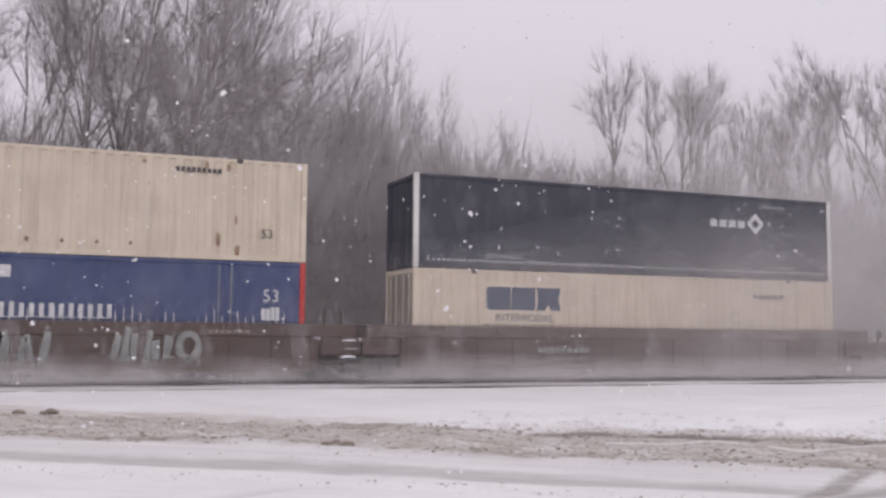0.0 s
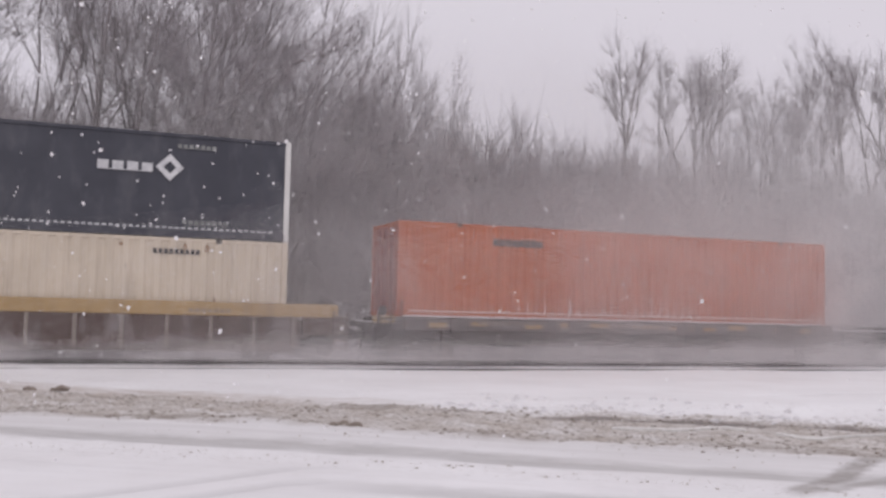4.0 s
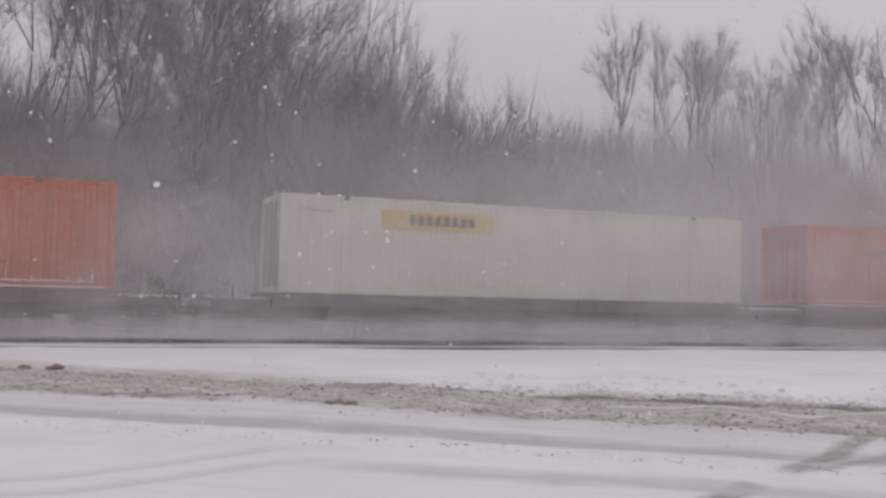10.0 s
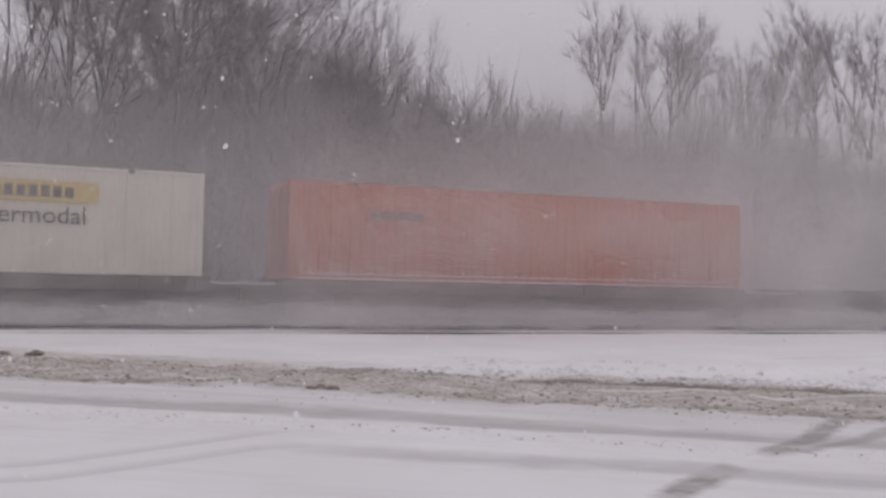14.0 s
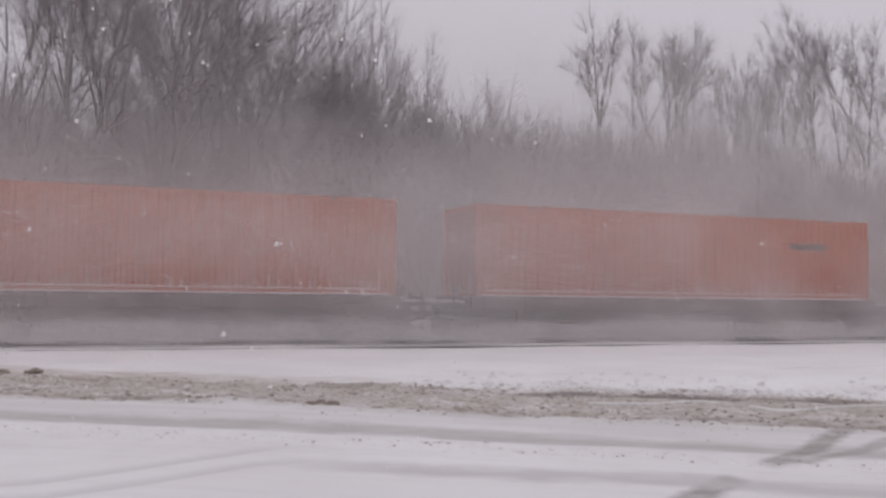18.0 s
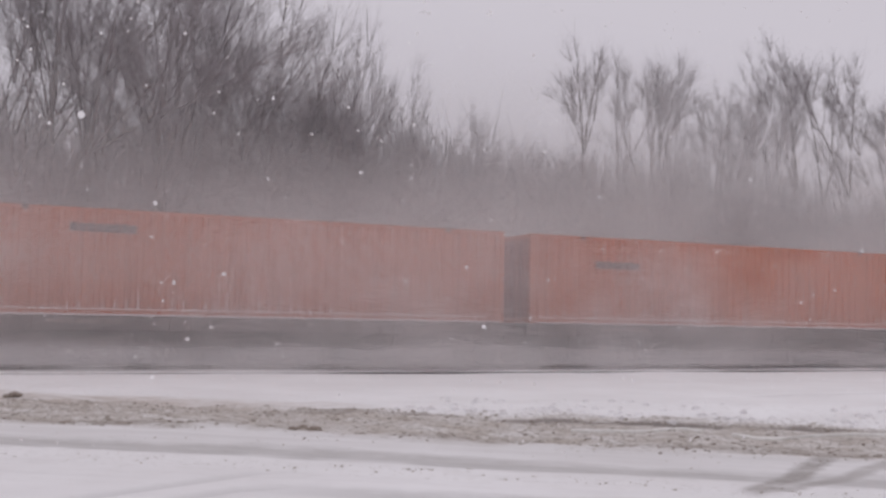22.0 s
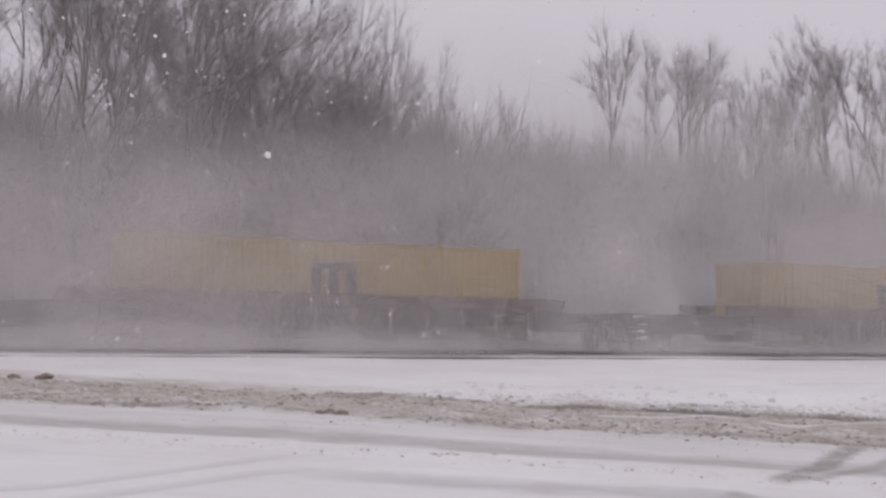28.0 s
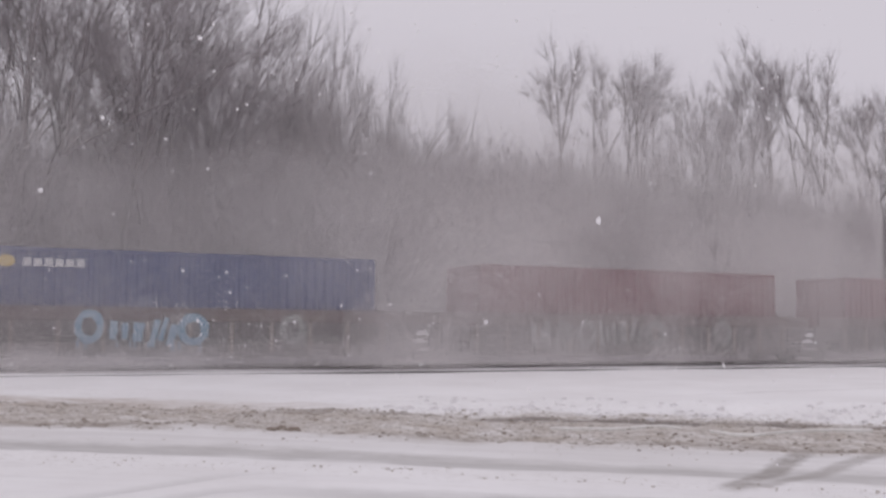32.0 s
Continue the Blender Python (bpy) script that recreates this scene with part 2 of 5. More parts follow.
GRAIN = (0.84, 0.812, 0.815)
M = {
    "snow": snow_material("road_and_snow"),
    "slush_lump": plain("packed_slush", (0.34, 0.30, 0.265), (0.60, 0.565, 0.54), 3, 0.85, rel=0.6, dist=0.02),
    "snow_lump": plain("broken_snow", (0.70, 0.68, 0.69), (0.84, 0.83, 0.85), 7, 0.85, rel=0.5, dist=0.02),
    "clod": plain("slush_clod", (0.20, 0.16, 0.135), (0.36, 0.31, 0.27), 14, 0.85, rel=0.6, dist=0.02),
    "grain": grain_material("snow_grain"),
    "flake": grain_material("snow_flake", (0.95, 0.935, 0.95)),
    # rimed wood, paled further so that its colour carries the haze before the trees
    "bark": plain("bark_with_rime_and_haze", (0.19, 0.168, 0.172), (0.30, 0.276, 0.283), 5, 0.9, stretch=(1, 1, 0.3), rel=0.5),
    "twig": plain("twig_with_rime_and_haze", (0.25, 0.222, 0.233), (0.38, 0.35, 0.363), 4, 0.9),
    "rail": plain("rail_steel", (0.08, 0.07, 0.065), (0.12, 0.107, 0.10), 9, 0.5, 0.6),
    "ballast": plain("snow_dusted_ballast", (0.09, 0.083, 0.08), (0.18, 0.17, 0.165), 20, 0.9, rel=0.7, dist=0.03),
    "stripe": plain("worn_road_paint", (0.62, 0.60, 0.58), (0.76, 0.75, 0.74), 12, 0.7),
    "orange": paint("orange_paint", (0.41, 0.088, 0.013), frost=0.1),
    "white": paint("white_paint", (0.57, 0.545, 0.475), wear=0.2, frost=0.1),
    "cream": paint("cream_paint", (0.60, 0.52, 0.42), (0.16, 0.10, 0.06), 0.35, 0.1),
    "navy": paint("dark_navy_paint", (0.044, 0.046, 0.062), (0.07, 0.065, 0.065), 0.2, 0.06),
    "blue": paint("blue_paint", (0.040, 0.060, 0.155), (0.07, 0.065, 0.07), 0.25, 0.08),
    "maroon": paint("maroon_paint", (0.125, 0.028, 0.036), (0.07, 0.04, 0.04), 0.3, 0.08),
    "brick": paint("red_brown_paint", (0.22, 0.052, 0.04), (0.08, 0.05, 0.04), 0.3, 0.12),
    "yellow": paint("yellow_paint", (0.30, 0.215, 0.078), (0.12, 0.09, 0.05), 0.3, 0.06),
    "teal": paint("teal_paint", (0.04, 0.16, 0.20), wear=0.25, frost=0.06),
    "grey": paint("grey_paint", (0.21, 0.21, 0.20), wear=0.2, frost=0.1),
    "red": paint("red_paint", (0.48, 0.035, 0.03), wear=0.25, frost=0.04),
    "post": paint("off_white_post", (0.66, 0.65, 0.63), wear=0.45, frost=0.1),
    "car_brown": paint("weathered_brown_car", (0.078, 0.048, 0.04), (0.05, 0.043, 0.04), 0.6, 0.26),
    "car_rib": paint("pale_snow_dusted_rib", (0.23, 0.195, 0.17), (0.10, 0.08, 0.07), 0.5, 0.2),
    "car_yellow": paint("weathered_yellow_car", (0.37, 0.25, 0.115), (0.10, 0.065, 0.045), 0.55, 0.1),
    "car_dark": paint("grimy_dark_car", (0.066, 0.056, 0.054), (0.04, 0.035, 0.033), 0.5, 0.2),
    "car_red": paint("dull_red_car", (0.15, 0.052, 0.048), (0.06, 0.045, 0.04), 0.5, 0.14),
    "truck": plain("sooty_cast_steel", (0.035, 0.031, 0.029), (0.075, 0.065, 0.06), 8, 0.8),
    "snowcap": plain("settled_snow", (0.80, 0.79, 0.82), (0.88, 0.87, 0.90), 6, 0.8),
    "mark_white": plain("faded_white_lettering", (0.50, 0.50, 0.52), (0.68, 0.68, 0.69), 5, 0.6),
    "mark_blue": plain("blue_lettering", (0.05, 0.10, 0.20), (0.08, 0.14, 0.25), 5, 0.6),
    "mark_faint": plain("faint_grey_lettering", (0.36, 0.34, 0.30), (0.46, 0.44, 0.39), 5, 0.6),
    "mark_navy": plain("dark_blue_lettering", (0.045, 0.06, 0.11), (0.08, 0.10, 0.16), 5, 0.6),
    "mark_dark": plain("dark_lettering", (0.045, 0.043, 0.05), (0.10, 0.095, 0.10), 5, 0.6),
    "mark_yellow": plain("yellow_lettering", (0.50, 0.38, 0.12), (0.60, 0.47, 0.17), 5, 0.6),
    "mark_orange": plain("orange_lettering", (0.50, 0.12, 0.06), (0.60, 0.18, 0.09), 5, 0.6),
    "mark_dull_orange": plain("dull_orange_lettering", (0.17, 0.075, 0.07), (0.24, 0.10, 0.08), 5, 0.6),
    "tag_pale": plain("pale_spray_paint", (0.20, 0.205, 0.20), (0.36, 0.37, 0.36), 3, 0.7),
    "ochre": paint("tan_repair_paint", (0.42, 0.32, 0.20), (0.16, 0.10, 0.06), 0.35, 0.06),
    "rust": plain("rust_bloom", (0.24, 0.15, 0.10), (0.40, 0.29, 0.21), 8, 0.9),
    "tag_blue": plain("light_blue_spray_paint", (0.16, 0.30, 0.42), (0.30, 0.42, 0.50), 3, 0.7),
}

# ---- mesh helpers ----


class Mesh:
    """Gathers vertices and faces for one mesh."""

    def __init__(self):
        self.v, self.f = [], []

    def add(self, verts, faces):
        k = len(self.v)
        self.v += verts
        self.f += [tuple(i + k for i in q) for q in faces]
        return self

    def box(self, x0, x1, y0, y1, z0, z1, c=0.0):
        """A box, its edges chamfered by c."""
        c = min(c, abs(x1 - x0) * 0.45, abs(y1 - y0) * 0.45, abs(z1 - z0) * 0.45)
        if c <= 0:
            p = [(x, y, z) for x in (x0, x1) for y in (y0, y1) for z in (z0, z1)]
            return self.add(p, [(0, 1, 3, 2), (4, 6, 7, 5), (0, 4, 5, 1), (2, 3, 7, 6), (0, 2, 6, 4), (1, 5, 7, 3)])
        v, idx = [], {}
        for i, x in enumerate((x0, x1)):
            for j, y in enumerate((y0, y1)):
                for k, z in enumerate((z0, z1)):
                    sx, sy, sz = (c if i == 0 else -c), (c if j == 0 else -c), (c if k == 0 else -c)
                    for a, p in enumerate(((x, y + sy, z + sz), (x + sx, y, z + sz), (x + sx, y + sy, z))):
                        idx[i, j, k, a] = len(v)
                        v.append(p)
        f = []
        for a in range(3):
            b, d = [q for q in range(3) if q != a]
            for s in (0, 1):
                ring = []
                for p, q in ((0, 0), (1, 0), (1, 1), (0, 1)):
                    key = [0, 0, 0]
                    key[a], key[b], key[d] = s, p, q
                    ring.append(idx[(*key, a)])
                f.append(tuple(ring) if (s == 1) == (a != 1) else tuple(reversed(ring)))
        for a in range(3):
            b, d = [q for q in range(3) if q != a]
            for p in (0, 1):
                for q in (0, 1):
                    k0, k1 = [0, 0, 0], [0, 0, 0]
                    k0[b] = k1[b] = p
                    k0[d] = k1[d] = q
                    k1[a] = 1
                    f.append((idx[(*k0, b)], idx[(*k1, b)], idx[(*k1, d)], idx[(*k0, d)]))
        for i in (0, 1):
            for j in (0, 1):
                for k in (0, 1):
                    f.append((idx[i, j, k, 0], idx[i, j, k, 1], idx[i, j, k, 2]))
        return self.add(v, f)

    def disc(self, cx, cy, cz, r, half, sides=16, bevel=0.02):
        """A wheel-like disc about the y axis."""
        v, f = [], []
        rings = ((r - bevel, -half), (r, -half + bevel), (r, half - bevel), (r - bevel, half))
        for rr, yy in rings:
            v += [(cx + rr * math.cos(2 * math.pi * i / sides), cy + yy, cz + rr * math.sin(2 * math.pi * i / sides)) for i in range(sides)]
        for k in range(3):
            f += [(k * sides + i, k * sides + (i + 1) % sides, (k + 1) * sides + (i + 1) % sides, (k + 1) * sides + i) for i in range(sides)]
        f += [tuple(range(sides)), tuple(reversed(range(3 * sides, 4 * sides)))]
        return self.add(v, f)

    def wave(self, x0, x1, y, z0, z1, depth, pitch, side, flat=0.5):
        """A corrugated sheet in the xz plane, its ribs standing out by depth."""
        count = max(1, round((x1 - x0) / pitch))
        step = (x1 - x0) / count
        xs = []
        for i in range(count):
            a = x0 + i * step
            xs += [(a, 0), (a + step * flat * 0.64, 0), (a + step * flat, 1), (a + step * 0.82, 1)]
        xs.append((x1, 0))
        v = [(x, y + side * d * depth, z) for x, d in xs for z in (z0, z1)]
        f = [(2 * i, 2 * i + 2, 2 * i + 3, 2 * i + 1) for i in range(len(xs) - 1)]
        return self.add(v, f)

    def done(self, name, material):
        me = bpy.data.meshes.new(name)
        me.from_pydata(self.v, [], self.f)
        me.materials.append(material)
        me.update()
        return me


def part(name, mesh, material, parent, label=""):
    """Links a gathered mesh as one object under a thing or a part."""
    data = mesh if isinstance(mesh, bpy.types.Mesh) else mesh.done(name, material)
    ob = new(name, data)
    ob.parent = parent
    return tagged(ob, label)


def box_part(name, material, parent, *dims, c=0.012, label=""):
    return part(name, Mesh().box(*dims, c=c), material, parent, label)


def raw_mesh(name, verts, faces, material):
    """A mesh from arrays of vertices and equal faces."""
    me = bpy.data.meshes.new(name)
    k = faces.shape[1]
    me.vertices.add(len(verts))
    me.vertices.foreach_set("co", np.asarray(verts, np.float32).ravel())
    me.loops.add(faces.size)
    me.loops.foreach_set("vertex_index", np.asarray(faces, np.int32).ravel())
    me.polygons.add(len(faces))
    me.polygons.foreach_set("loop_start", np.arange(0, faces.size, k, dtype=np.int32))
    me.polygons.foreach_set("loop_total", np.full(len(faces), k, np.int32))
    me.materials.append(material)
    me.update()
    return me


def smooth(me):
    me.polygons.foreach_set("use_smooth", np.ones(len(me.polygons), bool))
    return me


LETTERS = {}


def text_mesh(words, size, material):
    """Flat raised lettering in the built-in font, reading along x, facing -y."""
    key = (words, size, material.name)
    if key not in LETTERS:
        cu = bpy.data.curves.new("lettering", "FONT")
        cu.body, cu.size, cu.extrude, cu.align_x = words, size, 0.004, "CENTER"
        ob = new("lettering", cu)
        bpy.context.view_layer.update()
        me = bpy.data.meshes.new_from_object(ob.evaluated_get(bpy.context.evaluated_depsgraph_get()))
        bpy.data.objects.remove(ob)
        me.transform(pose(0, 0, 0, 90))
        me.materials.clear()
        me.materials.append(material)
        LETTERS[key] = me
    return LETTERS[key]


def lettering(words, size, material, parent, x, y, z, label=""):
    ob = part("lettering", text_mesh(words, size, material), material, parent, label)
    ob.location = (x, y, z)
    return ob


def bars(x0, x1, z0, z1, y, count, gap=0.35, seed=1):
    """Writing too small or not to be lettered: a row of upright bars of its size."""
    rnd, m = random.Random(seed), Mesh()
    step = (x1 - x0) / count
    base, v, f = min(0.025, (z1 - z0) * 0.12), [], []
    y = y - 0.004
    for i in range(count):
        a, w = x0 + i * step, step * (1 - gap)
        top = z1 - (z1 - z0) * 0.12 * rnd.random()
        k = len(v)
        v += [(a, y, z0), (a, y, z0 + base), (a, y, top), (a + w, y, top), (a + w, y, z0 + base), (a + w, y, z0)]
        f.append((k, k + 5, k + 4, k + 3, k + 2, k + 1))
        if i:
            f.append((k - 1, k, k + 1, k - 2))
    m.v, m.f = v, f
    return m

# ---- ground ----


def hash_noise(x, y, seed, scale):
    """Smooth value noise on arrays."""
    x, y = x * scale, y * scale
    xi, yi = np.floor(x).astype(np.int64), np.floor(y).astype(np.int64)
    fx, fy = x - xi, y - yi
    fx, fy = fx * fx * (3 - 2 * fx), fy * fy * (3 - 2 * fy)

    def h(a, b):
        k = (a * 374761393 + b * 668265263 + seed * 974634777) & 0xFFFFFFFF
        k = ((k ^ (k >> 13)) * 1274126177) & 0xFFFFFFFF
        return ((k ^ (k >> 16)) & 0xFFFF) / 65535.0
    return (h(xi, yi) * (1 - fx) * (1 - fy) + h(xi + 1, yi) * fx * (1 - fy) + h(xi, yi + 1) * (1 - fx) * fy + h(xi + 1, yi + 1) * fx * fy)


def fractal(x, y, seed, scale, octaves=4):
    return sum(hash_noise(x, y, seed + o, scale * 2 ** o) * 0.5 ** (o + 1) for o in range(octaves))


def step_up(v, a, b):
    t = np.clip((v - a) / (b - a), 0, 1)
    return t * t * (3 - 2 * t)


def ground_height(x, y):
    """Flat snow, a churned road across it, a low snow bank, and the bed under the track."""
    n, s = 0.60 * x + 0.80 * y, 0.80 * x - 0.60 * y
    n = n + (fractal(x, y, 3, 0.22, 2) - 0.37) * 1.2
    near = step_up(y, -5, 3) * (1 - step_up(y, 60, 90))
    z = (fractal(x, y, 11, 0.25, 3) - 0.43) * 0.10
    churn = step_up(n, 13.4, 14.2) * (1 - step_up(n, 17.2, 18.2))
    z += churn * ((fractal(s * 0.5, n, 21, 1.6, 4) - 0.46) * 0.26 + 0.02)
    bank = step_up(n, 17.3, 18.4) * (1 - step_up(n, 20.8, 23.0))
    z += bank * (0.35 + 0.65 * step_up(s, -6, 2)) * ((fractal(x, y, 31, 1.0, 4) - 0.28) * 0.34)
    lane = step_up(n, 11.1, 11.7) * (1 - step_up(n, 12.0, 12.6))
    z -= lane * 0.03
    z += step_up(n, 10.1, 10.5) * (1 - step_up(n, 10.8, 11.3)) * (fractal(x, y, 41, 2.4, 3) - 0.38) * 0.12
    rut = np.exp(-((y - 19.47 - 0.1 * (x - 16.45)) / 0.10) ** 2) * step_up(x, 13.5, 15.5) * (1 - step_up(x, 22, 26))
    z -= rut * 0.06
    for low, rise, first, last in ((9.45, 1.2, 0.2, 2.6), (8.75, 0.95, 0.3, 2.2)):
        z -= 0.035 * np.exp(-((y - low - rise * np.clip((x - first) / (last - first), 0, 1)) / 0.12) ** 2) * (1 - step_up(x, 2.2, 3.2))
    z *= near
    z += 0.195 * step_up(y, 25.0, 28.5) * (1 - step_up(y, 28.95, 29.2))
    z -= 0.06 * step_up(y, 28.95, 29.2) * (1 - step_up(y, 31.2, 31.8))
    z -= 0.9 * step_up(y, 32.2, 36)
    return z


def build_ground():
    fine_x, fine_y = np.arange(-6, 40.01, 0.12), np.arange(5.5, 32.01, 0.095)
    xs = np.concatenate([[-3000, -900, -300, -120, -60, -30, -15, -9], fine_x, [43, 48, 56, 70, 95, 140, 300, 900, 3000]])
    ys = np.concatenate([[-3000, -900, -200, -60, -20, -5, 0, 3], fine_y, [33, 35, 38, 42, 48, 56, 70, 100, 200, 500, 1200, 3000]])
    gx, gy = np.meshgrid(xs, ys)
    gz = ground_height(gx, gy)
    v = np.stack([gx, gy, gz], -1).reshape(-1, 3)
    w, h = len(xs), len(ys)
    i = (np.arange(h - 1)[:, None] * w + np.arange(w - 1)).ravel()
    me = smooth(raw_mesh("ground", v, np.stack([i, i + 1, i + w + 1, i + w], 1), M["snow"]))
    tagged(new("ground", me), "snow-covered ground crossed by a churned slushy road", "ground", kind="structure")


build_ground()


def lump(seed, size, squash=0.6, rings=5, sides=9):
    """An uneven clod."""
    rnd, v, f = random.Random(seed), [], []
    for r in range(rings + 1):
        a = math.pi * r / rings
        for s in range(sides):
            b = 2 * math.pi * s / sides
            k = size * (0.72 + 0.5 * rnd.random())
            v.append((k * math.sin(a) * math.cos(b) * 1.25, k * math.sin(a) * math.sin(b), k * math.cos(a) * squash))
    for r in range(rings):
        f += [(r * sides + s, r * sides + (s + 1) % sides, (r + 1) * sides + (s + 1) % sides, (r + 1) * sides + s) for s in range(sides)]
    m = Mesh()
    m.v, m.f = v, f
    return m


def build_clods():
    for i, (x, y, size) in enumerate(((4.28, 14.72, 0.085), (4.02, 14.32, 0.06), (4.46, 14.66, 0.08), (4.95, 13.95, 0.05), (-0.1, 22.1, 0.11), (0.52, 22.0, 0.12), (0.36, 22.05, 0.07))):
        ob = new("slush_clod", lump(i + 5, size).done("slush_clod", M["clod"]))
        ob.location = (x, y, float(ground_height(np.array(x), np.array(y))) + size * 0.25)
        tagged(ob, "dark frozen clod of dirty slush lying on the road", "clod", "clods on the road")
    # the small stuff: crumbs along the lanes, lumps of slush on the carriageway, broken snow on the bank
    strew("slush_crumbs", "small dark crumbs of slush scattered along the road", "clod", 9, 2800, (0.006, 0.030),
          lambda r: r.choice((r.gauss(14.0, 0.3), r.uniform(13.8, 17.8), r.uniform(13.8, 17.8), r.gauss(17.2, 0.3))), -16, 22)
    strew("slush_crumbs", "fine dark crumbs of slush beside the wheel lane", "slush_lump", 39, 900, (0.005, 0.022),
          lambda r: r.choice((r.gauss(10.6, 0.14), r.gauss(10.6, 0.14), r.uniform(12.3, 13.8))), -16, 16)
    strew("slush_lumps", "lumps of grey-brown slush thrown up on the carriageway", "slush_lump", 19, 3800, (0.012, 0.048),
          lambda r: r.choice((r.uniform(13.9, 17.6), r.gauss(14.2, 0.25), r.gauss(17.3, 0.3), r.gauss(16.3, 0.5))), -18, 22)
    strew("snow_lumps", "broken lumps of ploughed snow beside the road", "snow_lump", 29, 900, (0.015, 0.085),
          lambda r: r.gauss(18.3, 0.4) if r.random() < 0.5 else r.uniform(18, 21.6), -5, 22)


def strew(name, label, skin, seed, count, sizes, across, first, last):
    """Small uneven lumps lying along the road, joined in one mesh."""
    rnd, all_ = random.Random(seed), Mesh()
    for k in range(count):
        s, n = rnd.uniform(first, last), across(rnd)
        x, y = 0.6 * n + 0.8 * s, 0.8 * n - 0.6 * s
        if not 6 < y < 26:
            continue
        size = sizes[0] + (sizes[1] - sizes[0]) * rnd.random() ** 3
        z = float(ground_height(np.array(x), np.array(y)))
        bit = lump(k + seed, size, 0.6, 3, 5)
        all_.add([(x + a, y + c, z + d + size * 0.1) for a, c, d in bit.v], bit.f)
    tagged(new(name, all_.done(name, M[skin])), label, "slush", kind="stuff")


build_clods()


def build_track():
    bed = new("track_bed", Mesh().box(-400, 1300, 29.1, 31.2, -0.2, 0.075, c=0.03).done("track_bed", M["ballast"]))
    tagged(bed, "dark stone ballast bed under the rails", "track bed", kind="structure")
    profile = [(-0.07, 0), (0.07, 0), (0.07, 0.02), (0.012, 0.05), (0.012, 0.13), (0.036, 0.14), (0.036, 0.175), (-0.036, 0.175), (-0.036, 0.14), (-0.012, 0.13), (-0.012, 0.05), (-0.07, 0.02)]
    m = Mesh()
    k = len(profile)
    m.add([(x, y, z) for x in (-400, 1300) for y, z in profile], [(i, (i + 1) % k, k + (i + 1) % k, k + i) for i in range(k)])
    for y in (TRACK_Y - 0.753, TRACK_Y + 0.753):
        ob = new("rail", m.done("rail", M["rail"]))
        ob.location = (0, y, RAIL_Z - 0.175)
        tagged(ob, "dark steel running rail on the snowy track bed", "rail", "rails of the track", "structure")
    # a third rail, half sunk, added to draw the thin shadow line on the snow
    shade_line = new("spare_rail", m.done("spare_rail", M["rail"]))
    shade_line.location = (0, 27.4, 0.005)
    tagged(shade_line, "rail-shaped strip standing in for a thin shadow line beside the track", "rail", kind="structure")
    line = Mesh()
    rnd, s = random.Random(4), -1.6
    while s < 6:
        w = 0.28
        n0 = 15.85 - 0.06 * max(s, 0)
        pts = []
        for a, b in ((s, n0 - 0.05), (s + w, n0 - 0.05), (s + w, n0 + 0.05), (s, n0 + 0.05)):
            x, y = 0.6 * b + 0.8 * a, 0.8 * b - 0.6 * a
            pts.append((x, y, float(ground_height(np.array(x), np.array(y))) + 0.03))
        line.add(pts + [(x, y, z - 0.05) for x, y, z in pts], [(0, 1, 2, 3), (0, 4, 5, 1), (1, 5, 6, 2), (2, 6, 7, 3), (3, 7, 4, 0)])
        s += w + (0.0 if rnd.random() < 0.8 else rnd.uniform(0.1, 0.5))
    tagged(new("edge_line", line.done("edge_line", M["stripe"])), "worn white edge line showing through the slush", "road line", kind="structure")


build_track()

# ---- woods behind the track ----


